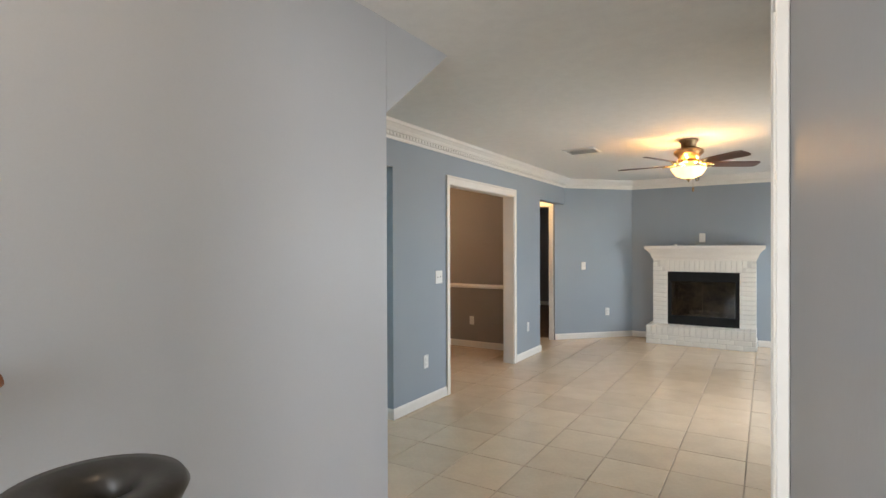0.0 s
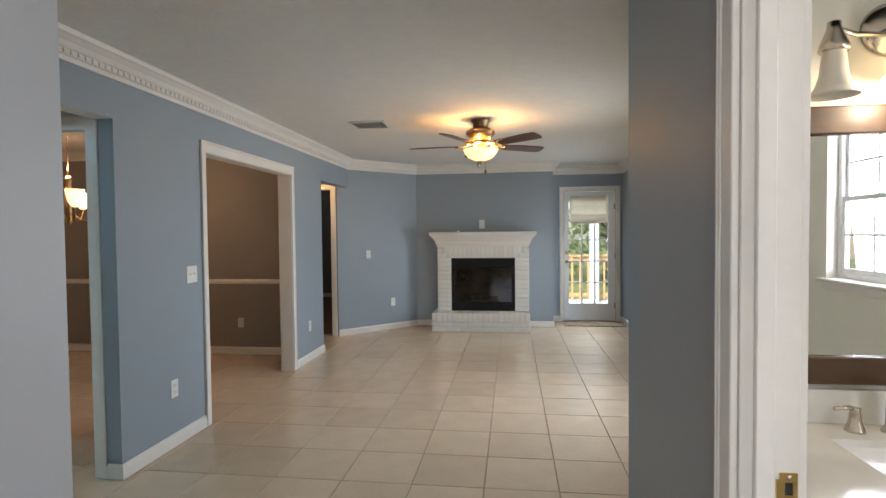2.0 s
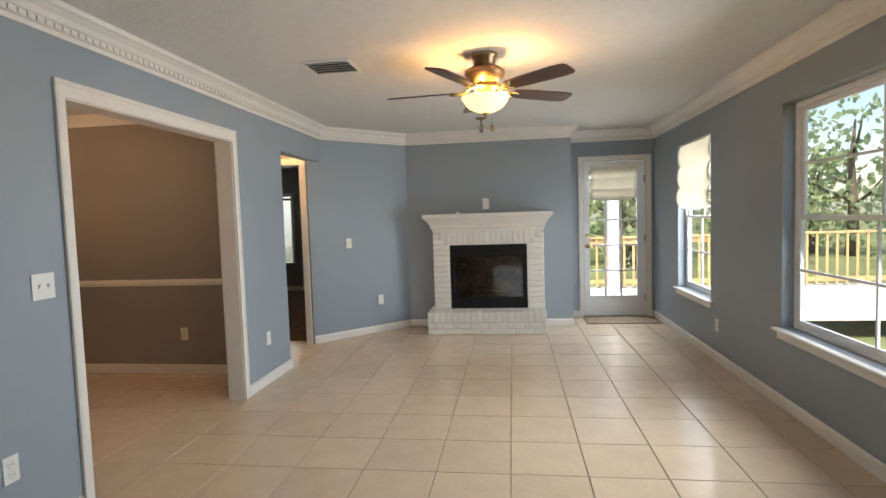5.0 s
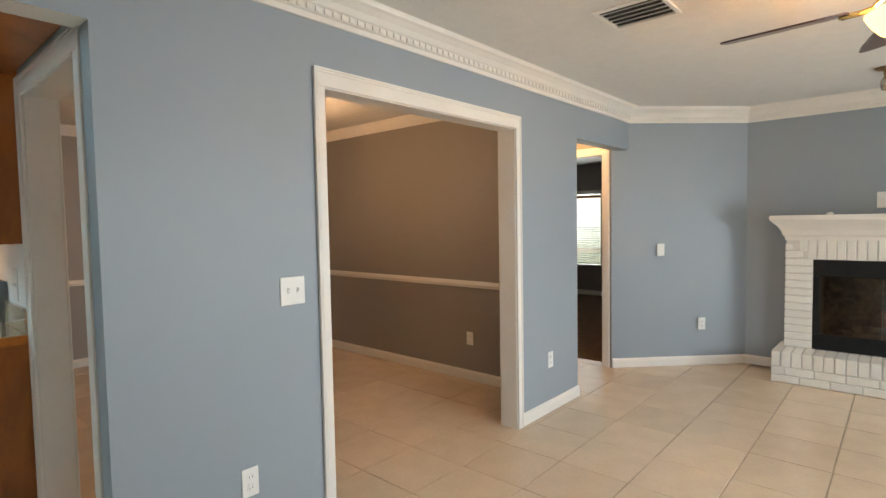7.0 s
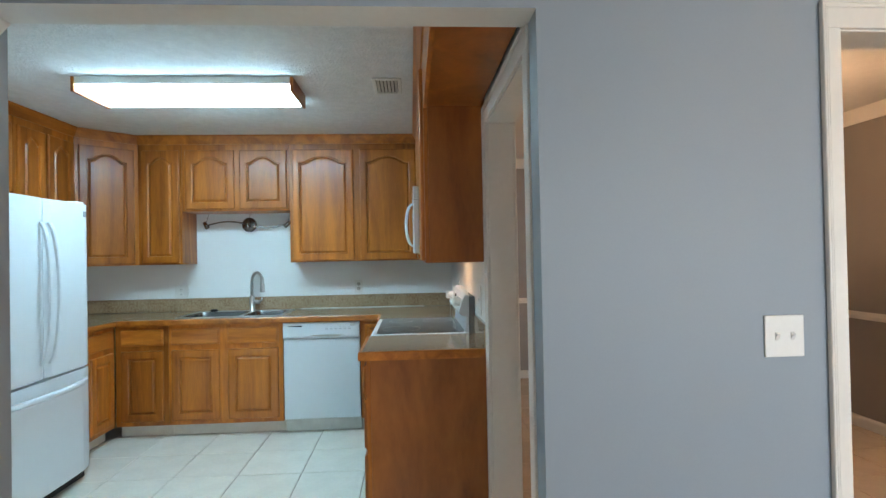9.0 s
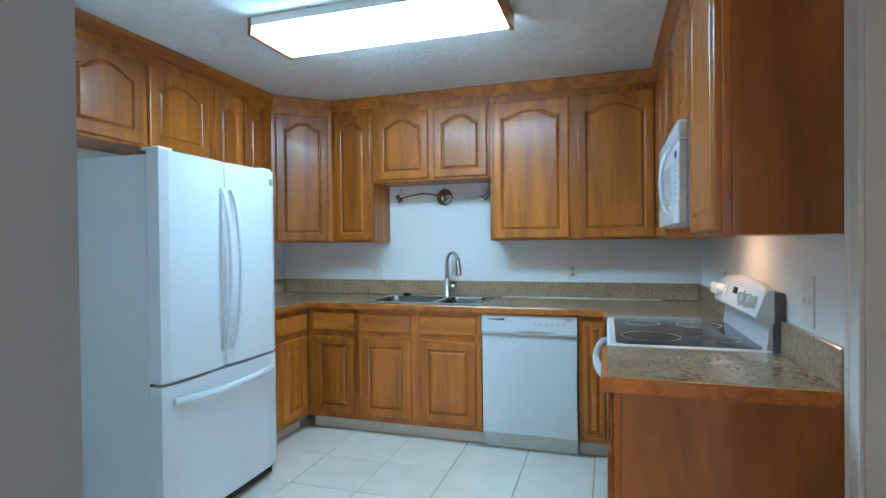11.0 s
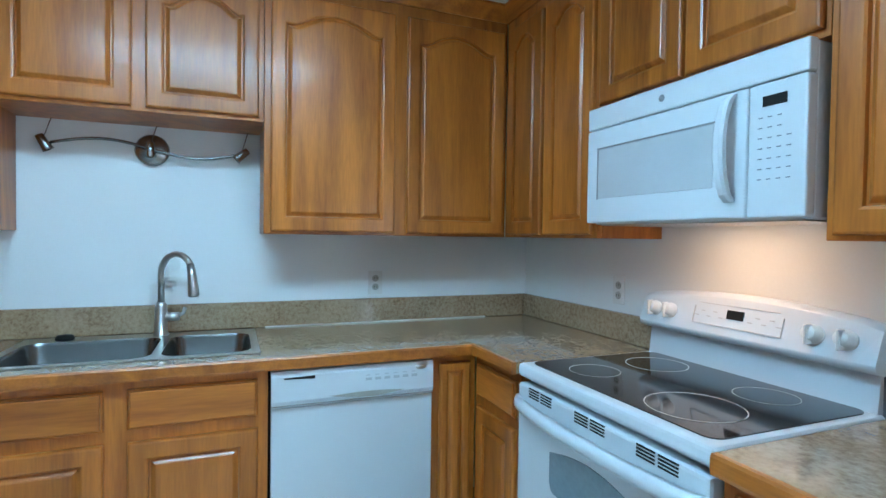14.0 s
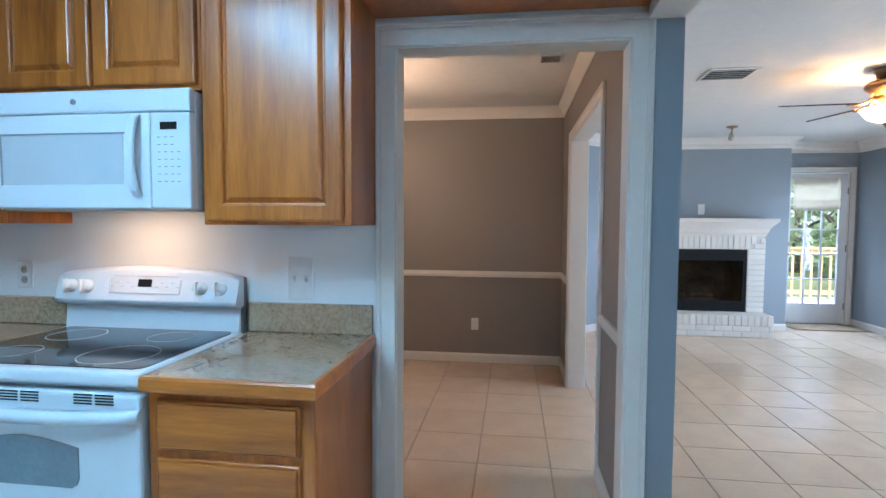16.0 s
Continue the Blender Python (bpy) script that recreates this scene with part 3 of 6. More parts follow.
cabinet("wall_cabinet", "honey-oak wall cabinet with two narrow arched doors in the corner", at_range(XU + 0.002), 0.676, UZ0, UZ1, DEP, [("arch", 0.035, 0.32, UD0, UD1), ("arch", 0.345, 0.655, UD0, UD1)], U)
cabinet("wall_cabinet", "short honey-oak wall cabinet above the microwave", at_range(-4.80), 0.766, 1.782, UZ1, DEP, [("arch", 0.012, 0.37, 1.80, UD1), ("arch", 0.385, 0.755, 1.80, UD1)], U)
cabinet("wall_cabinet", "honey-oak wall cabinet with one wide door and a plain end panel", at_range(-4.032), 0.512, UZ0, UZ1, DEP, [("arch", 0.02, 0.485, UD0, UD1)], U, side=M_OAKSIDE)
cabinet("wall_cabinet", "honey-oak cabinet with two doors above the refrigerator", at_fridge(-3.60), 0.955, 1.84, UZ1, DEP, [("arch", 0.03, 0.46, 1.855, UD1), ("arch", 0.495, 0.93, 1.855, UD1)], U)
cabinet("wall_cabinet", "honey-oak wall cabinet with two narrow doors beside the refrigerator", at_fridge(-4.557), 0.62, UZ0, UZ1, DEP, [("arch", 0.03, 0.29, UD0, UD1), ("arch", 0.32, 0.60, UD0, UD1)], U)

# diagonal corner wall cabinet
ob = thing("wall_cabinet", "diagonal honey-oak corner wall cabinet with one arched door", "cabinet", pose(0, 0, 0), U)
bm = bmesh.new()
prism(bm, [(XS + 0.002, YL + 0.002), (-5.179, YL + 0.002), (-5.179, YLU), (XU, 0.683), (XS + 0.002, 0.683)], UZ0, UZ1)
part("body", bm, M_OAK, ob)
d = part("door", panel_door(0.385, UD1 - UD0), M_OAK, ob)
ang = math.atan2(0.683 - YLU, XU + 5.179)
ex, ey = math.cos(ang), math.sin(ang)
d.matrix_local = Matrix(((-ex, ey * -1, 0, XU - ex * 0.03), (-ey, ex, 0, 0.683 - ey * 0.03), (0, 0, 1, UD0), (0, 0, 0, 1))) @ pose(0, -0.001, 0)

# oak bridge over the doorway, and the oak crown along all wall cabinets
ob = thing("bridge_cabinet", "dark oak bridge panel boxed over the kitchen doorway", "cabinet", pose(0, 0, 0))
part("soffit_board", boxes(((-3.518, YU + 0.0205, 2.095), (XWK - 0.003, YR - 0.02, 2.113))), M_OAKSIDE, ob)
part("fascia", boxes(((-3.518, YU, 2.085), (XWK - 0.003, YU + 0.02, CEIL - 0.003)), bevel=0.002), M_OAK, ob)
WCROWN = [(0.0, UZ1 - 0.03), (0.008, UZ1 - 0.03), (0.014, UZ1 - 0.01), (0.03, UZ1 + 0.02), (0.042, CEIL - 0.012), (0.042, CEIL - 0.002), (0.0, CEIL - 0.002)]
bm = bmesh.new()
sweep(bm, WCROWN, [(-3.60, YLU), (-5.179, YLU), (XU, 0.683), (XU, YU), (XWK, YU)])
structure("trim_cabinet_crown", bm, M_OAKH, "honey-oak crown strip between wall cabinets and ceiling", "trim")
bm = boxes(((-5.78 + 0.003, 0.69, UZ1 + 0.001), (XU - 0.002, YU, CEIL - 0.004)), ((XU, YU + 0.002, UZ1 + 0.001), (-3.52, YR - 0.003, CEIL - 0.004)), ((-5.177, YL + 0.003, UZ1 + 0.001), (-3.6, YLU - 0.003, CEIL - 0.004)))
structure("trim_cabinet_filler", bm, M_OAKH, "oak filler above the wall cabinets", "trim")

# base cabinets
BD = 0.60
DRZ0, DRZ1, DOZ0, DOZ1 = 0.715, 0.842, 0.135, 0.675
cabinet("base_cabinet", "honey-oak base cabinet with a drawer and one panel door", at_sink(0.66, XB), 0.395, 0, 0.874, BD, [("drawer", 0.045, 0.36, DRZ0, DRZ1), ("flat", 0.045, 0.36, DOZ0, DOZ1)], B, True)
cabinet("base_cabinet", "honey-oak sink base with two false drawer fronts and two doors", at_sink(1.057, XB), 0.868, 0, 0.874, BD, [("drawer", 0.025, 0.385, DRZ0, DRZ1), ("drawer", 0.45, 0.835, DRZ0, DRZ1), ("flat", 0.025, 0.385, DOZ0, DOZ1), ("flat", 0.45, 0.835, DOZ0, DOZ1)], B, True, open_top=0.20)
cabinet("base_cabinet", "narrow honey-oak base cabinet beside the dishwasher", at_sink(2.527, XB), 0.186, 0, 0.874, BD, [("flat", 0.03, 0.158, DOZ0, 0.842)], B, True)
cabinet("base_cabinet", "narrow honey-oak base cabinet with drawer and door beside the range", at_range(-5.16, YB), 0.35, 0, 0.874, 0.585, [("drawer", 0.035, 0.33, DRZ0, DRZ1), ("flat", 0.035, 0.33, DOZ0, DOZ1)], B, True)
cabinet("base_cabinet", "honey-oak drawer cabinet with a plain oak end panel", at_range(-4.028, YB), 0.495, 0, 0.874, 0.585, [("drawer", 0.03, 0.455, 0.70, 0.842), ("drawer", 0.03, 0.455, 0.43, 0.675), ("drawer", 0.03, 0.455, 0.135, 0.405)], B, True, side=M_OAKSIDE)
cabinet("base_cabinet", "honey-oak base cabinet with drawer and two doors beside the refrigerator", at_fridge(-4.50, YLB), 0.66, 0, 0.874, 0.59, [("drawer", 0.04, 0.62, DRZ0, DRZ1), ("flat", 0.04, 0.32, DOZ0, DOZ1), ("flat", 0.34, 0.62, DOZ0, DOZ1)], B, True)

# worktop with oak nosing
ob = thing("worktop", "tan-grey speckled laminate worktop with an oak edge", "worktop")
XE, YE = XB + 0.022, YB - 0.02
Z0, Z1 = 0.876, 0.914
SX0, SX1, SY0, SY1 = -5.70, -5.235, 1.10, 1.885   # sink cut-out
for a, b in (((XS + 0.003, YL + 0.003, Z0), (-4.505, YLB + 0.02, Z1)), ((XS + 0.003, YLB + 0.02, Z0), (XE, SY0, Z1)), ((XS + 0.003, SY0, Z0), (SX0, SY1, Z1)), ((SX1, SY0, Z0), (XE, SY1, Z1)),
             ((XS + 0.003, SY1, Z0), (XE, YE, Z1)), ((XS + 0.003, YE, Z0), (-4.812, YR - 0.003, Z1))):
    part("top_section", boxes((a, b)), M_COUNTER, ob)
NOSE = [(0.0, Z0 - 0.004), (0.016, Z0 - 0.004), (0.018, Z0 + 0.004), (0.018, Z1 - 0.006), (0.014, Z1 + 0.0005), (0.0, Z1 + 0.0005)]
bm = bmesh.new()
sweep(bm, NOSE, [(-4.505, YLB + 0.02), (XE, YLB + 0.02), (XE, YE), (-4.812, YE)])
part("edge_strip", bm, M_OAKH, ob, "honey-oak edge strip")
bm = boxes(((XS + 0.003, YL + 0.025, Z1 + 0.001), (XS + 0.022, YR - 0.025, 1.030)), ((XS + 0.003, YR - 0.022, Z1 + 0.001), (-4.812, YR - 0.003, 1.030)), ((XS + 0.003, YL + 0.003, Z1 + 0.001), (-4.505, YL + 0.022, 1.030)), bevel=0.003)
part("backsplash", bm, M_COUNTER, ob)
bm = boxes(((XS + 0.0225, 1.95, Z1 + 0.0005), (XS + 0.030, 3.05, Z1 + 0.006)))
part("caulk", bm, M_TRIM, ob, "pale line of caulk")
ob = thing("worktop", "short speckled laminate worktop with an oak edge on the drawer cabinet", "worktop")
part("top", boxes(((-4.030, YE, Z0), (-3.535, YR - 0.003, Z1))), M_COUNTER, ob)
bm = bmesh.new()
sweep(bm, NOSE, [(-3.535, YR - 0.003), (-3.535, YE), (-4.030, YE)][::-1])
part("edge_strip", bm, M_OAKH, ob, "honey-oak edge strip")
part("backsplash", boxes(((-4.030, YR - 0.022, Z1 + 0.001), (-3.53, YR - 0.003, 1.030)), bevel=0.003), M_COUNTER, ob)

# ---------------------------------------------------------------- sink, tap, sink light
# bowls darker than the rim steel: their inner shade is in the colour
M_SINKSHADE = material("shaded_sink_steel", (0.21, 0.21, 0.205), 0.26, 1.0, vary=0.06, scale=12, grain=200, bump=0.04)
ob = thing("kitchen_sink", "stainless steel double-bowl sink set in the worktop", "sink", pose(0, 0, 0))
bm = bmesh.new()
RZ = Z1 + 0.005
ymid = SY0 + 0.47
rim = [(SX0 - 0.02, SY0 - 0.02), (SX1 + 0.02, SY0 - 0.02), (SX1 + 0.02, SY1 + 0.02), (SX0 - 0.02, SY1 + 0.02)]


def basin(bm, x0, y0, x1, y1, top, deep, r=0.06, steps=6):
    """A rounded bowl, open at the top; returns its upper ring."""
    rings = []
    for z, inset, rr in ((top, 0.0, r), (top - 0.015, 0.006, r), (top - deep + 0.03, 0.016, r), (top - deep, 0.045, r * 0.8)):
        ring = []
        for cx, cy, a0 in ((x1 - inset - rr, y1 - inset - rr, 0), (x0 + inset + rr, y1 - inset - rr, 90), (x0 + inset + rr, y0 + inset + rr, 180), (x1 - inset - rr, y0 + inset + rr, 270)):
            for k in range(steps + 1):
                a = radians(a0 + 90 * k / steps)
                ring.append(bm.verts.new((cx + rr * math.cos(a), cy + rr * math.sin(a), z)))
        rings.append(ring)
    for a, b in zip(rings, rings[1:]):
        for i in range(len(a)):
            j = (i + 1) % len(a)
            f = bm.faces.new((a[i], a[j], b[j], b[i]))
            f.smooth = True
    bm.faces.new(rings[-1])
    return rings[0]


basin(bm, SX0 + 0.075, SY0 + 0.01, SX1 - 0.01, ymid - 0.015, RZ, 0.17)
part("bowl", bm, M_SINKSHADE, ob)
bm = bmesh.new()
basin(bm, SX0 + 0.075, ymid + 0.015, SX1 - 0.01, SY1 - 0.01, RZ, 0.15)
part("bowl", bm, M_SINKSHADE, ob)
bm = boxes(((SX0 - 0.018, SY0 - 0.018, Z1 + 0.001), (SX0 + 0.075, SY1 + 0.018, RZ)), ((SX1 - 0.01, SY0 - 0.018, Z1 + 0.001), (SX1 + 0.018, SY1 + 0.018, RZ)), ((SX0 + 0.075, SY0 - 0.018, Z1 + 0.001), (SX1 - 0.01, SY0 + 0.01, RZ)),
           ((SX0 + 0.075, SY1 - 0.01, Z1 + 0.001), (SX1 - 0.01, SY1 + 0.018, RZ)), ((SX0 + 0.075, ymid - 0.015, Z1 + 0.001), (SX1 - 0.01, ymid + 0.015, RZ)))
for y0, y1 in ((SY0 + 0.01, ymid - 0.015), (ymid + 0.015, SY1 - 0.01)):
    for cx, sx in ((SX0 + 0.075, 1), (SX1 - 0.01, -1)):
        for cy, sy in ((y0, 1), (y1, -1)):
            prism(bm, [(cx, cy)] + [(cx + sx * 0.06 * (1 - math.cos(a)), cy + sy * 0.06 * (1 - math.sin(a))) for a in [radians(15 * k) for k in range(7)]], Z1 + 0.001, RZ)
part("rim", bm, M_STEEL, ob)
bm = bmesh.new()
lathe(bm, [(0.0, 0.0), (0.03, 0.0), (0.032, 0.006), (0.026, 0.018), (0.0, 0.02)], 16, pose(-5.665, 1.22, RZ))
part("sprayer_cap", bm, M_BLACK, ob, "small black cap")

TAPX, TAPY = -5.665, 1.545
ob = thing("kitchen_tap", "tall brushed-steel pull-down kitchen tap behind the sink", "tap", pose(TAPX, TAPY, RZ))
bm = bmesh.new()
lathe(bm, [(0.030, 0.0), (0.030, 0.006), (0.024, 0.012), (0.022, 0.12), (0.018, 0.13), (0.0135, 0.135)], 18)
part("base", bm, M_STEEL, ob)
bm = bmesh.new()
arc = [(0, 0, 0.13), (0, 0, 0.25)] + [(0.05 - 0.05 * math.cos(a), 0.06 - 0.06 * math.cos(a), 0.25 + 0.080 * math.sin(a)) for a in [math.pi * k / 12 for k in range(1, 11)]]
tube(bm, arc, 0.0125, 12)
part("spout", bm, M_STEEL, ob)
bm = bmesh.new()
e = Vector(arc[-1])
tube(bm, [e, e + Vector((0.012, 0.006, -0.03)), e + Vector((0.03, 0.014, -0.12)), e + Vector((0.031, 0.0145, -0.125))], 0.016, 12, [0.014, 0.016, 0.021, 0.015])
part("spray_head", bm, M_STEEL, ob)
bm = bmesh.new()
tube(bm, [(0, 0.018, 0.075), (0.005, 0.065, 0.075)], 0.017, 12)
tube(bm, [(0.005, 0.06, 0.075), (0.010, 0.082, 0.09), (0.002, 0.086, 0.11)], 0.007, 8)
part("lever", bm, M_STEEL, ob)

M_TRACK = material("satin_track_steel", (0.30, 0.30, 0.29), 0.25, 1.0, vary=0.05, scale=20, grain=200, bump=0.02)
ob = thing("track_light", "brushed-nickel wavy wall light with three small spot heads", "wall light", pose(XS, 1.50, 1.675))
bm = bmesh.new()
lathe(bm, [(0.0, 0.0), (0.065, 0.0), (0.065, 0.012), (0.055, 0.02), (0.0, 0.022)], 28, pose(0.002, 0, 0, 0, 90, 0))
part("backplate", bm, M_TRACK, ob)
bm = bmesh.new()
tube(bm, [(0.055, -0.34 + 0.68 * k / 24, 0.028 * math.sin(2 * math.pi * (0.5 - k / 24))) for k in range(25)], 0.006, 8)
tube(bm, [(0.02, 0, 0), (0.055, 0, 0)], 0.008, 8)
part("bar", bm, M_TRACK, ob)
for y, tilt in ((-0.36, 25), (0.0, 0), (0.35, -50)):
    bm = bmesh.new()
    lathe(bm, [(0.0, 0.03), (0.014, 0.028), (0.019, -0.025), (0.021, -0.035), (0.015, -0.034), (0.0, -0.02)], 14, pose(0.065, y, 0.0, tilt, 20, 0))
    tube(bm, [(0.058, y, 0.02), (0.045, y + 0.02, 0.095)], 0.0018, 6)
    part("spot_head", bm, M_TRACK, ob)

# ---------------------------------------------------------------- refrigerator
FX0, FX1, FY = -4.475, -3.668, 0.88
ob = thing("refrigerator", "white french-door refrigerator with a bottom freezer drawer", "refrigerator", pose(FX0, FY, 0))
W = FX1 - FX0
bm = bmesh.new()
box(bm, (0.004, -0.80, 0.02), (W - 0.004, -0.085, 1.72), 0.006, segs=2)
part("body", bm, M_WHITE, ob)


def bowed_panel(x0, x1, z0, z1, y0, bow, r=0.012, n=10):
    """A door front gently bowed towards +y with rounded edges."""
    bm = bmesh.new()
    out = []
    for i in range(n + 1):
        s = i / n
        edge = min(1.0, min(s, 1 - s) * 14)
        out.append((x0 + (x1 - x0) * s, y0 - r + r * math.sqrt(max(0.0, 1 - (1 - edge) ** 2)) + bow * (1 - (2 * s - 1) ** 2)))
    prism(bm, out + [(x1, y0 - 0.078), (x0, y0 - 0.078)], z0, z1)
    for f in bm.faces:
        f.smooth = False
    return bm


half = W / 2
for x0, x1 in ((0.0, half - 0.003), (half + 0.003, W)):
    part("door", bowed_panel(x0, x1, 0.722, 1.735, 0.0, 0.006), M_WHITE, ob)
part("freezer_drawer", bowed_panel(0.0, W, 0.075, 0.708, 0.0, 0.008), M_WHITE, ob)
part("seal", boxes(((0.01, -0.084, 0.06), (W - 0.01, -0.079, 1.72))), M_DARK, ob, "dark door seal")
part("toe_grille", boxes(((0.02, -0.07, 0.02), (W - 0.02, -0.03, 0.065))), M_DARK, ob, "dark toe grille")
for sx in (-1, 1):
    bm = bmesh.new()
    hx = half + sx * 0.035
    pts = [(hx, 0.004 + 0.055 * math.sin(math.pi * min(1, max(0, k / 20))) ** 0.55, 0.80 + 0.80 * k / 20) for k in range(21)]
    prof = []
    for (x, y, z) in pts:
        prof.append([bm.verts.new((x + dx, y + dy, z)) for dx, dy in ((-0.013, -0.008), (-0.013, 0.006), (-0.006, 0.011), (0.006, 0.011), (0.013, 0.006), (0.013, -0.008))])
    for a, b in zip(prof, prof[1:]):
        for i in range(6):
            bm.faces.new((a[i], a[(i + 1) % 6], b[(i + 1) % 6], b[i]))
    bm.faces.new(prof[0])
    bm.faces.new(prof[-1])
    part("handle", bm, M_WHITE, ob)
bm = bmesh.new()
prof = []
for k in range(21):
    x, y = 0.05 + (W - 0.10) * k / 20, 0.006 + 0.058 * math.sin(math.pi * k / 20) ** 0.6
    prof.append([bm.verts.new((x, y + dy, 0.635 + dz)) for dy, dz in ((-0.008, -0.016), (0.006, -0.016), (0.012, -0.006), (0.012, 0.006), (0.006, 0.016), (-0.008, 0.016))])
for a, b in zip(prof, prof[1:]):
    for i in range(6):
        bm.faces.new((a[i], a[(i + 1) % 6], b[(i + 1) % 6], b[i]))
bm.faces.new(prof[0])
bm.faces.new(prof[-1])
part("handle", bm, M_WHITE, ob)
part("badge", boxes(((0.03, 0.0005, 1.655), (0.058, 0.006, 1.69))), material("grey_badge", (0.25, 0.27, 0.30), 0.4), ob, "small grey badge")
for x in (0.01, W - 0.09):
    part("hinge_cover", boxes(((x, -0.12, 1.7365), (x + 0.08, -0.02, 1.752)), bevel=0.004), M_WHITEP, ob)

# ---------------------------------------------------------------- dishwasher
ob = thing("dishwasher", "white built-in dishwasher with a curved handle band", "dishwasher", pose(XB + 0.018, 1.930, 0, 0, 0, 90))
DWW = 0.592
part("door", boxes(((0.004, 0.0, 0.115), (DWW, 0.03, 0.735)), bevel=0.004, segs=2), M_WHITE, ob)
bm = bmesh.new()
prism(bm, [(-0.004, 0.738), (-0.012, 0.76), (-0.010, 0.845), (-0.004, 0.862), (0.03, 0.862), (0.03, 0.738)], 0.004, DWW, "x")
part("control_panel", bm, M_WHITE, ob)
# flat darker lens paints the shade under the handle lip
bm = bmesh.new()
lens = [(0.20 + 0.28 * k / 16, 0.764 + 0.006 * math.sin(math.pi * k / 16)) for k in range(17)]
prism(bm, lens + [(x, 0.764 - 0.014 * math.sin(math.pi * (x - 0.20) / 0.28)) for x, z in lens[-2:0:-1]], -0.0125, -0.009, "y")
part("handle_recess", bm, material("cream_handle_shade", (0.40, 0.38, 0.33), 0.45, vary=0.04), ob, "cream-grey lens painted as the shade of the handle recess")
part("panel_band", boxes(((0.006, -0.0128, 0.742), (DWW - 0.002, -0.009, 0.746))), material("grey_seam", (0.34, 0.34, 0.32), 0.6), ob, "grey seam line under the control panel")
bm = bmesh.new()
prism(bm, [(0.045, 0.836), (0.150, 0.832), (0.150, 0.843), (0.045, 0.840)], -0.0128, -0.010, "y")
part("vent", bm, M_BLACK, ob, "black tapered vent slot")
tagged(part("buttons", boxes(*[((0.33 + 0.035 * k, -0.0122, 0.808), (0.352 + 0.035 * k, -0.0105, 0.818)) for k in range(6)], *[((0.33 + 0.035 * k, -0.0122, 0.826), (0.346 + 0.035 * k, -0.0105, 0.829)) for k in range(6)]), material("pale_grey_print", (0.45, 0.48, 0.5), 0.5), ob, "grey button marks"), kind="stuff")
bm = bmesh.new()
lathe(bm, [(0.0, 0), (0.022, 0), (0.022, 0.002), (0, 0.003)], 20, pose(DWW - 0.05, -0.0105, 0.842, 90, 0, 0) @ Matrix.Diagonal((1, 0.45, 1, 1)))
part("badge", bm, M_STEEL, ob, "small oval badge")
part("kick_plate", boxes(((0.006, 0.055, 0.008), (DWW - 0.002, 0.07, 0.108))), M_STEEL, ob, "grey kick plate")
part("body", boxes(((0.006, 0.031, 0.11), (DWW - 0.002, 0.55, 0.868))), M_DARK, ob)

# ---------------------------------------------------------------- range
RX0, RX1, RYF = -4.803, -4.037, 2.695
ob = thing("range", "white free-standing electric range with a black glass cooktop", "range", pose(RX0, RYF, 0))
RW = RX1 - RX0
M_COOK = material("black_ceramic_glass", (0.012, 0.012, 0.014), 0.07, vary=0.1, bump=0.0, coat=0.3)
M_OVENGLASS = material("smoked_oven_glass", (0.20, 0.25, 0.28), 0.08, vary=0.1, bump=0.0, coat=0.3)
M_PRINT = material("blue_grey_print", (0.16, 0.19, 0.22), 0.5)
M_FAINT = material("faint_grey_print", (0.46, 0.46, 0.46), 0.5)
M_RING = material("grey_badge_shade_line", (0.25, 0.25, 0.26), 0.3)
M_BURNER = material("pale_burner_ring", (0.55, 0.53, 0.50), 0.35)
part("body", boxes(((0.004, 0.05, 0.03), (RW - 0.004, 0.60, 0.872)), bevel=0.003), M_WHITE, ob)
bm = bmesh.new()
box(bm, (0, 0.0, 0.873), (RW, 0.575, 0.918), 0.014, segs=3)
part("cooktop_frame", bm, M_WHITE, ob)
bm = bmesh.new()
gx0, gx1, gy0, gy1, gr = 0.026, RW - 0.026, 0.034, 0.552, 0.035
prism(bm, [(cx + gr * math.cos(radians(a0 + 15 * k)), cy + gr * math.sin(radians(a0 + 15 * k))) for cx, cy, a0 in ((gx1 - gr, gy1 - gr, 0), (gx0 + gr, gy1 - gr, 90), (gx0 + gr, gy0 + gr, 180), (gx1 - gr, gy0 + gr, 270)) for k in range(7)], 0.9165, 0.921)
part("cooktop_glass", bm, M_COOK, ob, "black ceramic glass")
for cx, cy, r in ((0.19, 0.165, 0.078), (0.56, 0.175, 0.118), (0.19, 0.415, 0.098), (0.56, 0.43, 0.080)):
    bm = bmesh.new()
    lathe(bm, [(r * 0.972, 0.0), (r * 0.972, 0.0006), (r, 0.0006), (r, 0.0)], 48, pose(cx, cy, 0.9213), cap=False)
    part("burner_ring", bm, M_BURNER, ob)
bm = bmesh.new()
box(bm, (0.006, 0.0, 0.235), (RW - 0.006, 0.049, 0.855), 0.010, segs=2)
part("oven_door", bm, M_WHITE, ob)
ov = ob.children[-1]
bm = bmesh.new()
wz0, wz1 = 0.572, 0.722
outl = [(0.20, wz0 + 0.03), (0.208, wz0 + 0.01), (0.225, wz0), (RW - 0.225, wz0), (RW - 0.208, wz0 + 0.01), (RW - 0.20, wz0 + 0.03)] + [(RW - 0.20 - (RW - 0.40) * k / 12, wz1 - 0.03 + 0.03 * math.sin(math.pi * k / 12)) for k in range(13)]
prism(bm, outl, -0.003, 0.002, "y")
bmesh.ops.bevel(bm, geom=[e for e in bm.edges if e.calc_length() > 0.15], offset=0.002, segments=1, affect="EDGES")
part("window", bm, M_OVENGLASS, ov, "smoked glass oven window")
bm = bmesh.new()
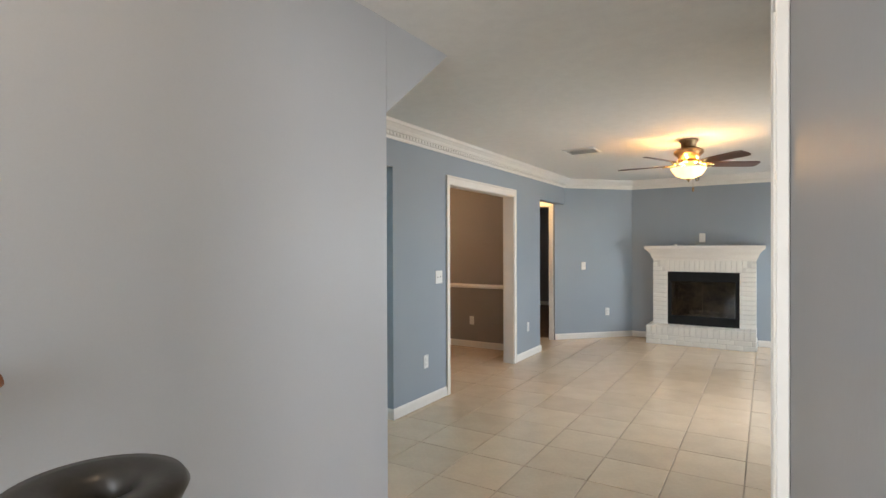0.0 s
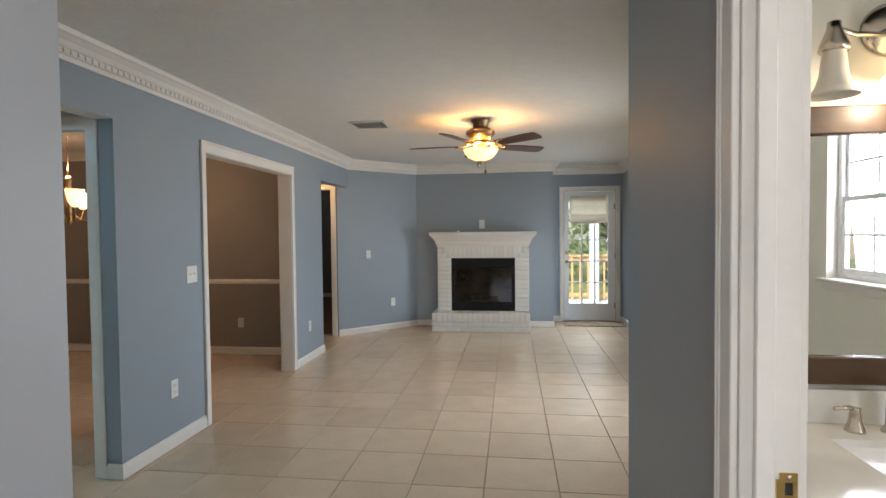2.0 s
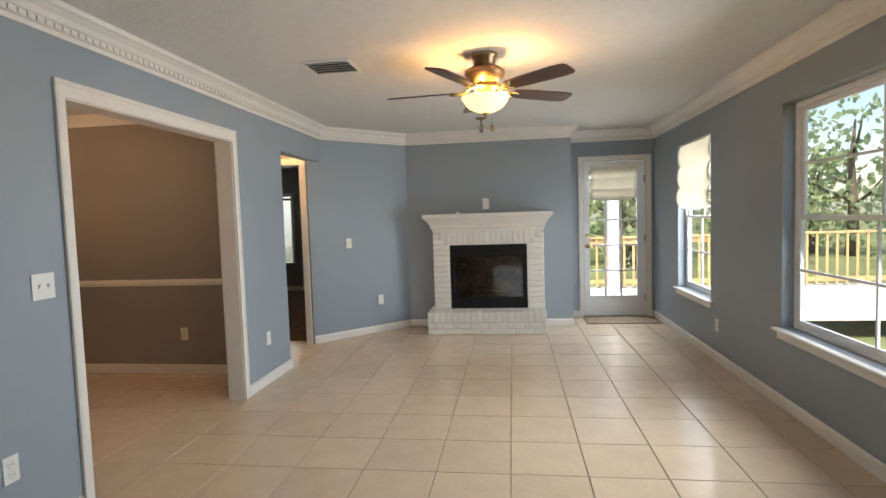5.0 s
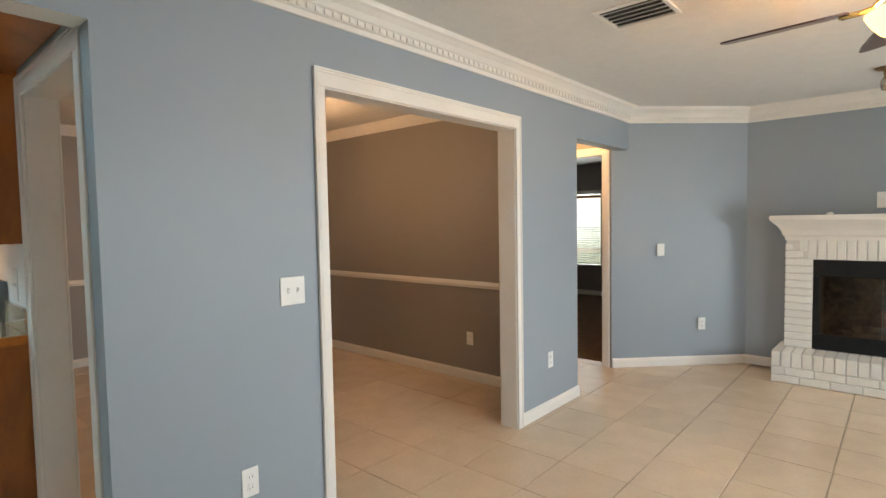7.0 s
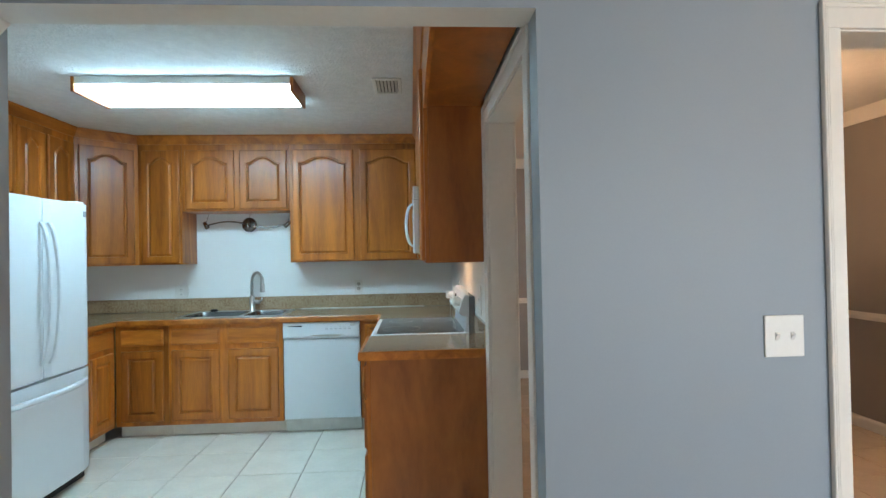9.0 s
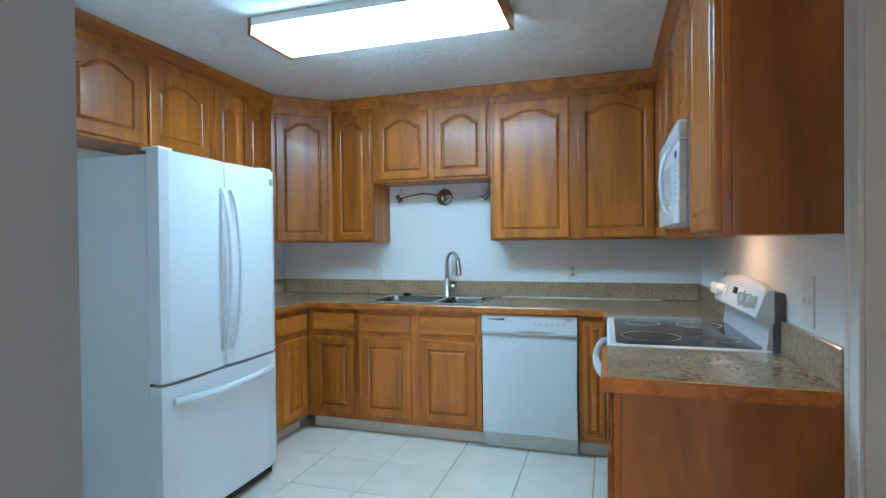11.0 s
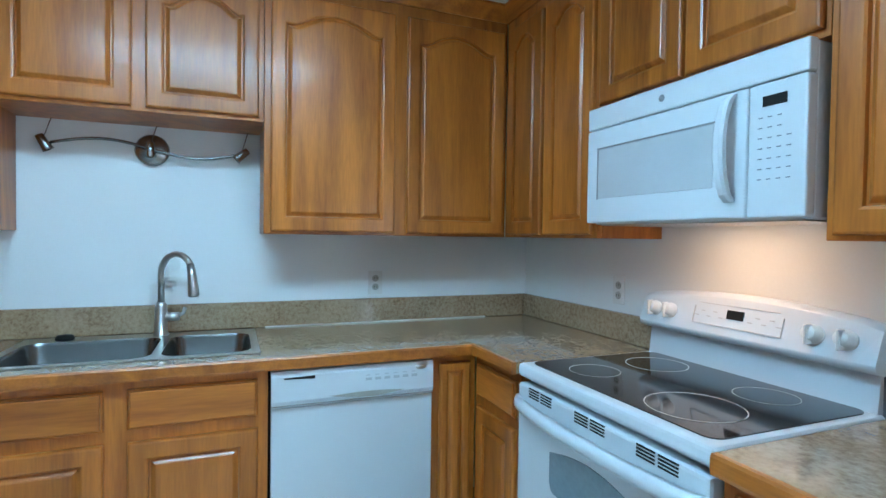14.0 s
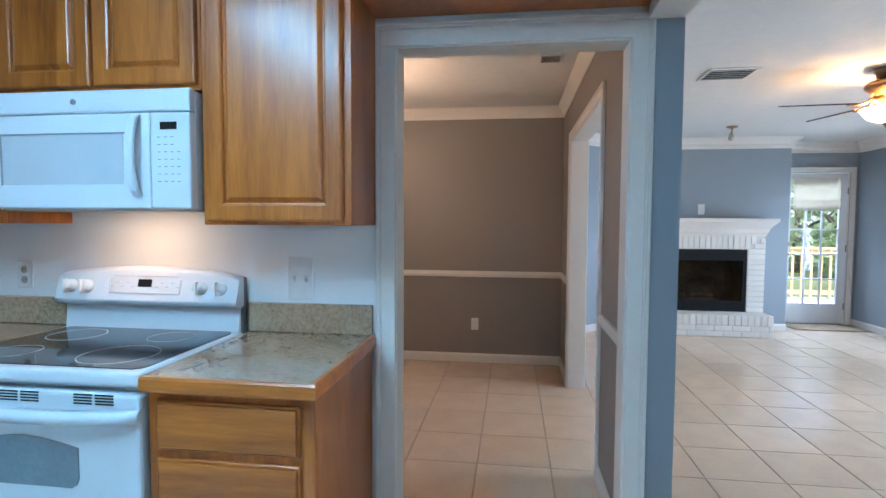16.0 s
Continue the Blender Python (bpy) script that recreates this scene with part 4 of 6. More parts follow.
prof = []
for k in range(25):
    s = k / 24
    x, y = 0.004 + (RW - 0.008) * s, 0.0 - 0.05 * math.sin(math.pi * s) ** 0.45
    prof.append([bm.verts.new((x, y + dy, 0.795 + dz)) for dy, dz in ((0.012, -0.02), (-0.006, -0.018), (-0.013, -0.006), (-0.013, 0.006), (-0.006, 0.018), (0.012, 0.02))])
for a, b in zip(prof, prof[1:]):
    for i in range(6):
        f = bm.faces.new((a[i], a[(i + 1) % 6], b[(i + 1) % 6], b[i]))
        f.smooth = True
bm.faces.new(prof[0])
bm.faces.new(prof[-1])
part("handle", bm, M_WHITE, ov)
bm = bmesh.new()
for g in (0.075, 0.315, 0.555):
    for r in range(4):
        for c in range(2):
            box(bm, (g + c * 0.068, -0.0015, 0.822 + r * 0.0085), (g + c * 0.068 + 0.058, 0.001, 0.8265 + r * 0.0085))
tagged(part("vent_slots", bm, M_DARK, ov, "dark vent slots"), kind="stuff")
bm = bmesh.new()
box(bm, (0.006, 0.004, 0.045), (RW - 0.006, 0.05, 0.222), 0.008, segs=2)
part("storage_drawer", bm, M_WHITE, ob)
bm = bmesh.new()
prism(bm, [(0.552, 0.905), (0.574, 0.905), (0.574, 1.12), (0.566, 1.12), (0.562, 1.0)], 0.012, RW - 0.012, "x")
part("backguard_plinth", bm, M_WHITE, ob)
bm = bmesh.new()
n = 16
ring = []
for k in range(n + 1):
    s = k / n
    x = RW * s
    top = 1.135 + 0.032 * math.sin(math.pi * s) ** 0.7
    ring.append([bm.verts.new((x, y, z)) for y, z in ((0.576, 1.02), (0.552, 1.012), (0.520, 1.025), (0.516, 1.04), (0.545, top - 0.014), (0.558, top), (0.576, top))])
for a, b in zip(ring, ring[1:]):
    for i in range(7):
        f = bm.faces.new((a[i], a[(i + 1) % 7], b[(i + 1) % 7], b[i]))
        f.smooth = i in (0, 1, 2, 4)
bm.faces.new(ring[0])
bm.faces.new(ring[-1])
part("backguard", bm, M_WHITE, ob)
bgd = ob.children[-1]
# dark grey block fills the space between backguard and wall
part("rear_housing", boxes(((0.004, 0.5765, 0.88), (RW - 0.004, 0.611, 1.128)), bevel=0.003), material("dark_grey_block", (0.12, 0.12, 0.125), 0.5, vary=0.1), ob, "dark grey block behind the backguard")
tilt = math.degrees(math.atan2(0.029, 0.10))
for kx in (0.065, 0.135, RW - 0.150, RW - 0.070):
    bm = bmesh.new()
    lathe(bm, [(0.026, 0.0), (0.026, 0.008), (0.021, 0.012), (0.019, 0.03), (0.016, 0.033), (0.0, 0.034)], 20, pose(kx, 0.531, 1.088, 90 - tilt, 0, 0))
    box(bm, (kx - 0.004, 0.488, 1.066), (kx + 0.004, 0.515, 1.118), 0.002)
    part("knob", bm, M_WHITEP, bgd, "white control knob")
bm = bmesh.new()
box(bm, (RW / 2 - 0.028, -0.003, -0.014), (RW / 2 + 0.028, 0.003, 0.014), 0.001)
d = part("display", bm, M_BLACK, bgd, "black clock display")
bm = bmesh.new()
for x0, x1, z0, z1 in ((-0.135, 0.135, 0.026, 0.0275), (-0.150, -0.1485, -0.040, 0.014), (0.1485, 0.150, -0.040, 0.014), (-0.150, 0.150, -0.0415, -0.040)):
    box(bm, (RW / 2 + x0, -0.0012, z0), (RW / 2 + x1, 0.002, z1))
q = part("console_outline", bm, M_FAINT, bgd, "thin grey outline of the control console")
q.matrix_local = pose(0, 0.5305, 1.105, -tilt, 0, 0)
d.matrix_local = pose(0, 0.5305, 1.105, -tilt, 0, 0)
bm = bmesh.new()
for k in range(5):
    for s in (-1, 1):
        box(bm, (RW / 2 + s * (0.05 + 0.022 * k) - 0.007, -0.0012, -0.006 + (k % 2) * 0.016), (RW / 2 + s * (0.05 + 0.022 * k) + 0.007, 0.003, -0.003 + (k % 2) * 0.016))
d = tagged(part("button_marks", bm, M_FAINT, bgd, "small grey button marks"), kind="stuff")
d.matrix_local = pose(0, 0.5288, 1.095, -tilt, 0, 0)

# ---------------------------------------------------------------- microwave
ob = thing("microwave", "white over-the-range microwave with a vertical handle", "microwave", pose(-4.795, 2.955, 1.383))
MW, MH = 0.752, 0.395
part("body", boxes(((0.003, 0.035, 0.0), (MW - 0.003, 0.345, MH - 0.003)), bevel=0.004), M_WHITE, ob)
bm = bmesh.new()
box(bm, (0, 0.0, 0.004), (0.609, 0.034, 0.318), 0.006, segs=2)
part("door", bm, M_WHITE, ob)
mwd = ob.children[-1]
bm = bmesh.new()
box(bm, (0.611, 0.001, 0.004), (MW, 0.034, 0.318), 0.006, segs=2)
part("control_panel", bm, M_WHITE, ob)
mwp = ob.children[-1]
bm = bmesh.new()
box(bm, (0, 0.001, 0.321), (MW, 0.034, MH), 0.006, segs=2)
part("vent_panel", bm, M_WHITE, ob)
part("window", boxes(((0.06, -0.0015, 0.085), (0.515, 0.003, 0.250)), bevel=0.001), material("white_mesh_window", (0.50, 0.52, 0.54), 0.2, vary=0.03, grain=500), mwd, "pale mesh window")
# thin grey strips stand in for shade along two edges of the window
bm = bmesh.new()
for a, b in (((0.055, -0.003, 0.250), (0.520, 0.002, 0.255)), ((0.055, -0.002, 0.082), (0.060, 0.002, 0.255))):
    box(bm, a, b)
part("window_frame", bm, M_RING, mwd, "grey strips painted as the shadow line of the window")
bm = bmesh.new()
prof = []
for k in range(17):
    s = k / 16
    z, y = 0.045 + 0.265 * s, -0.002 - 0.04 * math.sin(math.pi * s) ** 0.5
    prof.append([bm.verts.new((0.566 + dx, y + dy, z)) for dx, dy in ((-0.014, 0.008), (-0.014, -0.004), (-0.007, -0.010), (0.007, -0.010), (0.014, -0.004), (0.014, 0.008))])
for a, b in zip(prof, prof[1:]):
    for i in range(6):
        bm.faces.new((a[i], a[(i + 1) % 6], b[(i + 1) % 6], b[i]))
bm.faces.new(prof[0])
bm.faces.new(prof[-1])
part("handle", bm, M_WHITE, mwd)
part("display", boxes(((0.648, -0.001, 0.262), (0.706, 0.002, 0.286))), M_BLACK, mwp, "black clock display")
bm = bmesh.new()
for r in range(7):
    for c in range(4):
        if r in (0, 1) and c == 3:
            continue
        box(bm, (0.638 + 0.023 * c, -0.0006, 0.236 - 0.024 * r), (0.648 + 0.023 * c, 0.002, 0.2382 - 0.024 * r))
tagged(part("button_marks", bm, M_PRINT, mwp, "rows of grey button marks"), kind="stuff")
bm = bmesh.new()
lathe(bm, [(0, 0), (0.010, 0), (0.010, 0.002), (0, 0.002)], 16, pose(0.335, 0.001, 0.358, 90, 0, 0))
part("badge", bm, M_RING, ob, "small round badge")
part("underside", boxes(((0.03, 0.04, -0.004), (MW - 0.03, 0.33, -0.0005))), M_STEEL, ob, "grey vented underside")

# ---------------------------------------------------------------- kitchen ceiling fixture
M_DIFF = material("glowing_diffuser", (0.9, 0.93, 0.95), 0.4, bump=0.0, emit=(0.475, 0.805, 1.0), strength=15.5)
ob = thing("ceiling_light", "long fluorescent ceiling fixture with a white diffuser and oak ends", "ceiling light", pose(-4.197, 1.672, 2.33))
part("diffuser", boxes(((-0.168, -0.592, 0.0), (0.168, 0.592, 0.036)), bevel=0.012, segs=2), M_DIFF, ob, "white glowing acrylic diffuser")
for s in (-1, 1):
    part("end_cap", boxes(((-0.18, min(s * 0.593, s * 0.612), -0.006), (0.18, max(s * 0.593, s * 0.612), 0.079)), bevel=0.003), M_OAKH, ob, "oak end cap")
part("mounting_pan", boxes(((-0.18, -0.592, 0.037), (0.18, 0.592, 0.079)), bevel=0.002), M_WHITEP, ob)


def air_vent(x, y, w, l, label, slats=3, along="x"):
    """A flush ceiling register with a frame, dark void and tilted slats."""
    ob = thing("ceiling_vent", label, "vent", pose(x, y, CEIL - 0.001, 0, 0, 0 if along == "x" else 90))
    bm = bmesh.new()
    t = 0.022
    for a, b in (((-l / 2, -w / 2), (l / 2, -w / 2 + t)), ((-l / 2, w / 2 - t), (l / 2, w / 2)), ((-l / 2, -w / 2 + t), (-l / 2 + t, w / 2 - t)), ((l / 2 - t, -w / 2 + t), (l / 2, w / 2 - t))):
        box(bm, (a[0], a[1], -0.012), (b[0], b[1], 0), 0.003)
    part("frame", bm, M_WHITEP, ob)
    part("backing", boxes(((-l / 2 + t, -w / 2 + t, -0.003), (l / 2 - t, w / 2 - t, -0.001))), M_DARK, ob, "dark opening")
    for k in range(slats):
        q = -w / 2 + t + (w - 2 * t) * (k + 0.5) / slats
        d = part("slat", boxes(((-l / 2 + t, -0.008, -0.001), (l / 2 - t, 0.008, 0.001))), M_WHITEP, ob)
        d.matrix_local = pose(0, q, -0.010, 35, 0, 0)
    return ob


air_vent(-4.18, 2.815, 0.17, 0.28, "white metal air vent in the kitchen ceiling", 6)
air_vent(-1.505, 5.375, 0.30, 0.33, "white metal air register in the living room ceiling", 5)
air_vent(-2.775, 4.865, 0.20, 0.16, "white metal air vent in the dining room ceiling", 5)


# ---------------------------------------------------------------- fireplace
M_BRICK = material("white_painted_brick", (0.72, 0.70, 0.65), 0.5, vary=0.05, scale=9, grain=70, bump=0.35, depth=0.003, random_shift=0.04)
M_MORTAR = material("white_painted_mortar", (0.62, 0.60, 0.56), 0.75, vary=0.08, scale=12, grain=90, bump=0.3)
HX0, HX1, HY, HZ = -1.335, 0.045, 7.90, 0.262     # hearth
SX0f, SX1f, SYF = -1.285, 0.035, 8.165            # surround
MANT = 1.20
ob = thing("fireplace", "white-painted brick fireplace with a raised hearth and crown mantel", "fireplace")
part("hearth_core", boxes(((HX0 + 0.012, HY + 0.012, 0), (HX1 - 0.012, YFP - 0.003, HZ - 0.012))), M_MORTAR, ob)
bm = bmesh.new()
for a, b in (((SX0f + 0.008, SYF + 0.008, HZ), (FBX0, YFP - 0.003, MANT)), ((FBX1, SYF + 0.008, HZ), (SX1f - 0.008, YFP - 0.003, MANT)), ((FBX0, SYF + 0.008, FBZ1), (FBX1, YFP - 0.003, MANT))):
    box(bm, a, b)
part("surround_core", bm, M_MORTAR, ob)
brick_cache = {}


def brick(x0, y0, z0, x1, y1, z1):
    """One painted brick between two corners; bricks of one size share a mesh."""
    size = tuple(round(v, 3) for v in (x1 - x0, y1 - y0, z1 - z0))
    if size not in brick_cache:
        bm = bmesh.new()
        box(bm, (0, 0, 0), size, 0.004)
        brick_cache[size] = finish("brick", bm, M_BRICK)
        o = brick_cache[size]
    else:
        o = new("brick", brick_cache[size].data)
    o.parent = ob
    o.matrix_basis = pose(x0, y0 + random.uniform(-0.0025, 0.0025), z0)


G = 0.009
# hearth: two running courses and a soldier course on top edge
for row, z0 in enumerate((0.004, 0.072)):
    x, L = HX0, 0.205
    first = 0.1 if row else 0.205
    while x < HX1 - 0.02:
        w = min(first if x == HX0 else L, HX1 - x)
        brick(x, HY, z0, x + w - G, HY + 0.05, z0 + 0.058)
        x += w
    for s in (HX0, HX1 - 0.045):
        y = HY + 0.055
        while y < YFP - 0.08:
            brick(s, y, z0, s + 0.045, min(y + 0.19, YFP - 0.005) - G, z0 + 0.058)
            y += 0.2
n = 19
for k in range(n):
    w = (HX1 - HX0) / n
    brick(HX0 + k * w, HY, 0.140, HX0 + (k + 1) * w - G, HY + 0.20, HZ)
    if HY + 0.41 < YFP:
        brick(HX0 + k * w, HY + 0.21, 0.20, HX0 + (k + 1) * w - G, YFP - 0.01, HZ)
# jambs: stacked headers with mitred upper corners
rows = int((FBZ1 - HZ) / 0.0645)
for k in range(rows + 3):
    z0 = HZ + 0.003 + k * 0.0645
    z1 = z0 + 0.0555
    cut = max(0.0, (z1 - FBZ1) * 1.05)
    if z1 > MANT - 0.002:
        break
    brick(SX0f, SYF, z0, FBX0 - 0.002 - cut, SYF + 0.09, z1)
    brick(FBX1 + 0.002 + cut, SYF, z0, SX1f, SYF + 0.09, z1)
# soldier course above the opening
n = 17
for k in range(n):
    w = (FBX1 - FBX0 + 0.20) / n
    x0 = FBX0 - 0.10 + k * w
    mid = x0 + w / 2
    low = FBZ1 + 0.004 + max(0.0, FBX0 - mid, mid - FBX1) * 0.95
    brick(x0, SYF - 0.002, low, x0 + w - G, SYF + 0.09, MANT - 0.004)
prof = [(0.0, MANT - 0.01), (0.012, MANT - 0.01), (0.014, MANT + 0.02), (0.03, MANT + 0.035), (0.04, MANT + 0.075), (0.065, MANT + 0.115), (0.10, MANT + 0.15), (0.115, MANT + 0.165), (0.115, MANT + 0.205), (0.0, MANT + 0.205)]
bm = bmesh.new()
sweep(bm, prof, [(SX0f + 0.01, YFP - 0.004), (SX0f + 0.01, SYF + 0.01), (SX1f - 0.01, SYF + 0.01), (SX1f - 0.01, YFP - 0.004)][::1])
box(bm, (SX0f + 0.012, SYF + 0.012, MANT - 0.008), (SX1f - 0.012, YFP - 0.004, MANT + 0.203))
part("mantel", bm, M_TRIM, ob, "white stepped crown mantel")
M_SOOT = material("sooty_firebrick", (0.135, 0.10, 0.07), 0.85, vary=0.6, scale=3.2, grain=30, bump=0.4, depth=0.004)
# firebox with black metal front and glass doors
fb = part("firebox", boxes(((FBX0 + 0.02, YFP + 0.40, FBZ0), (FBX1 - 0.02, YFP + 0.42, FBZ1)), ((FBX0, SYF + 0.05, FBZ0), (FBX0 + 0.02, YFP + 0.42, FBZ1)), ((FBX1 - 0.02, SYF + 0.05, FBZ0), (FBX1, YFP + 0.42, FBZ1)),
                          ((FBX0 + 0.02, SYF + 0.05, FBZ0), (FBX1 - 0.02, YFP + 0.40, FBZ0 + 0.03)), ((FBX0 + 0.02, SYF + 0.05, FBZ1 - 0.03), (FBX1 - 0.02, YFP + 0.40, FBZ1))), M_SOOT, ob, "sooty firebox lining")
bm = boxes(((FBX0 + 0.001, SYF + 0.01, FBZ0 + 0.002), (FBX1 - 0.001, SYF + 0.04, FBZ0 + 0.13)), ((FBX0 + 0.001, SYF + 0.01, FBZ1 - 0.14), (FBX1 - 0.001, SYF + 0.04, FBZ1 - 0.001)), ((FBX0 + 0.001, SYF + 0.01, FBZ0 + 0.131), (FBX0 + 0.05, SYF + 0.04, FBZ1 - 0.141)),
           ((FBX1 - 0.05, SYF + 0.01, FBZ0 + 0.131), (FBX1 - 0.001, SYF + 0.04, FBZ1 - 0.141)), bevel=0.003)
part("metal_front", bm, M_BLACK, ob, "black metal fireplace front")
M_FGLASS = glass("smoked_fire_glass", (0.95, 0.92, 0.88), 0.02, 0.85, 0.16)
for x0, x1 in ((FBX0 + 0.05, (FBX0 + FBX1) / 2 - 0.002), ((FBX0 + FBX1) / 2 + 0.002, FBX1 - 0.05)):
    part("glass_door", boxes(((x0, SYF + 0.022, FBZ0 + 0.131), (x1, SYF + 0.027, FBZ1 - 0.141))), M_FGLASS, ob, "smoked glass fireplace door")
part("lintel_gap", boxes(((FBX0 - 0.001, SYF + 0.002, FBZ0 - 0.004), (FBX1 + 0.001, SYF + 0.012, FBZ0 + 0.0015))), M_BLACK, ob)
bm = bmesh.new()
for k in range(3):
    tube(bm, [(-0.85 + 0.02 * k, YFP + 0.05 + 0.09 * k, FBZ0 + 0.08 + 0.05 * (k == 1)), (-0.62, YFP + 0.06 + 0.08 * k, FBZ0 + 0.09 + 0.05 * (k == 1)), (-0.40 - 0.03 * k, YFP + 0.05 + 0.09 * k, FBZ0 + 0.08 + 0.05 * (k == 1))], 0.045, 9, [0.04, 0.047, 0.04])
part("gas_logs", bm, material("charred_log", (0.16, 0.12, 0.085), 0.9, vary=0.4, scale=14, grain=60, bump=0.5), ob, "charred ceramic logs")


# ---------------------------------------------------------------- switches and sockets
def plate(name, label, m, w=0.07, h=0.115, kind="outlet", mat=None, face=None):
    """A wall plate: x across, z up, front towards -y."""
    ob = thing(name, label, "wall plate", m)
    bm = bmesh.new()
    box(bm, (-w / 2, -0.006, -h / 2), (w / 2, -0.0005, h / 2), 0.0025, segs=2)
    part("cover", bm, mat or M_WHITEP, ob)
    dark = M_RING
    if kind == "outlet":
        for s in (-1, 1):
            bm = bmesh.new()
            lathe(bm, [(0.0, 0.0), (0.0165, 0.0), (0.0165, 0.0018), (0.015, 0.0024), (0.0, 0.0024)], 18, pose(0, -0.0061, s * 0.021, 90, 0, 0))
            o = part("socket", bm, face or mat or M_WHITEP, ob)
            bm = bmesh.new()
            for dx in (-0.006, 0.006):
                box(bm, (dx - 0.001, -0.0092, s * 0.022 - 0.004), (dx + 0.001, -0.0086, s * 0.022 + 0.006))
            part("slots", bm, M_DARK, o, "dark slots")
    else:
        count = 1 if w < 0.09 else 2
        for k in range(count):
            cx = (k - (count - 1) / 2) * 0.046
            bm = bmesh.new()
            prism(bm, [(-0.006, -0.012), (-0.014, 0.004), (-0.006, 0.012)], cx - 0.005, cx + 0.005, "x")
            part("toggle", bm, mat or M_WHITEP, ob, "small switch toggle")
    return ob


M_BUFF = material("aged_buff_plastic", (0.44, 0.42, 0.37), 0.5, vary=0.05)


def on_living(y, z):
    return pose(XW, y, z, 0, 0, 90)


plate("light_switch", "white double light switch on the blue-grey wall", on_living(3.993, 1.124), 0.116, 0.118, "switch")
plate("socket_outlet", "white socket outlet low on the blue-grey wall", on_living(3.775, 0.385))
plate("socket_outlet", "white socket outlet low on the short blue-grey wall", on_living(6.11, 0.385))
u45 = Vector((1, 1, 0)).normalized()


def on_diagonal(t, z):
    return pose(XW + t * u45.x, 7.565 + t * u45.y + 0.013 * 0, z, 0, 0, 45)


plate("light_switch", "white light switch on the diagonal wall", on_diagonal(0.30, 1.105), kind="switch")
plate("socket_outlet", "white socket outlet on the diagonal wall", on_diagonal(0.70, 0.40))
plate("socket_outlet", "white wall plate above the mantel", pose(-0.645, YFP, 1.52), kind="blank", h=0.13, w=0.08)
plate("socket_outlet", "white socket outlet on the dining room wall", pose(-3.355, YF, 0.372))
plate("socket_outlet", "white socket outlet beside the sink", pose(XS, 2.46, 1.105, 0, 0, 90), face=M_BUFF)
plate("socket_outlet", "white socket outlet under the wall cabinet", pose(XS, 0.90, 1.09, 0, 0, 90), 0.116)
plate("socket_outlet", "white socket outlet beside the range", pose(-5.03, YR, 1.12), face=M_BUFF)
plate("light_switch", "white double switch above the short worktop", pose(-3.82, YR, 1.125), 0.10, 0.165, "switch")
plate("socket_outlet", "white socket outlet under the living room window", pose(XR, 6.82, 0.33, 0, 0, -90))
bm = bmesh.new()
lathe(bm, [(0.0, 0.0), (0.022, 0.0), (0.024, 0.012), (0.016, 0.022), (0.0, 0.024)], 16, pose(-0.98, 8.22, MANT + 0.2055))
tagged(part("mantel_trinket", bm, M_WHITEP, None), "small white lid lying on the mantel", "ornament")

# ---------------------------------------------------------------- ceiling fan
M_BLADE = wood("walnut_fan_blade", (0.035, 0.012, 0.006), (0.10, 0.035, 0.016), rough=0.3, axis=0, coat=0.3)
M_BOWL = material("amber_glass_bowl", (0.85, 0.66, 0.36), 0.3, vary=0.12, scale=12, grain=30, bump=0.0, emit=(1.0, 0.62, 0.22), strength=1.5)
FANX, FANY = -0.48, 5.36
ob = thing("ceiling_fan", "five-blade ceiling fan with walnut blades and a lit amber glass bowl", "ceiling fan", pose(FANX, FANY, CEIL))
bm = bmesh.new()
lathe(bm, [(0.085, -0.001), (0.085, -0.018), (0.07, -0.03), (0.065, -0.075), (0.055, -0.082)], 32)
part("canopy", bm, M_BRONZE, ob)
bm = bmesh.new()
lathe(bm, [(0.05, -0.08), (0.10, -0.088), (0.128, -0.105), (0.132, -0.125), (0.125, -0.14), (0.10, -0.16), (0.085, -0.185), (0.06, -0.195)], 36)
part("motor_housing", bm, M_BRONZE, ob)
bm = bmesh.new()
lathe(bm, [(0.06, -0.195), (0.075, -0.20), (0.078, -0.215), (0.05, -0.235), (0.03, -0.25), (0.028, -0.285)], 28)
part("light_kit", bm, M_BRASS, ob, "brass light fitting")
bm = bmesh.new()
lathe(bm, [(0.150, -0.268), (0.156, -0.272), (0.150, -0.282), (0.138, -0.305), (0.110, -0.338), (0.060, -0.362), (0.012, -0.370), (0.0, -0.370)], 36)
part("glass_bowl", bm, M_BOWL, ob, "lit amber glass bowl")
bm = bmesh.new()
lathe(bm, [(0.0, -0.369), (0.018, -0.370), (0.022, -0.378), (0.008, -0.388), (0.008, -0.398), (0.0, -0.404)], 14)
part("finial", bm, M_BRONZE, ob)
bm = bmesh.new()
tube(bm, [(0.04, -0.03, -0.37), (0.042, -0.03, -0.45)], 0.0015, 6)
lathe(bm, [(0, -0.45), (0.010, -0.458), (0.012, -0.48), (0.006, -0.495), (0, -0.497)], 10, pose(0.042, -0.03, 0))
part("pull_chain", bm, M_BRONZE, ob)
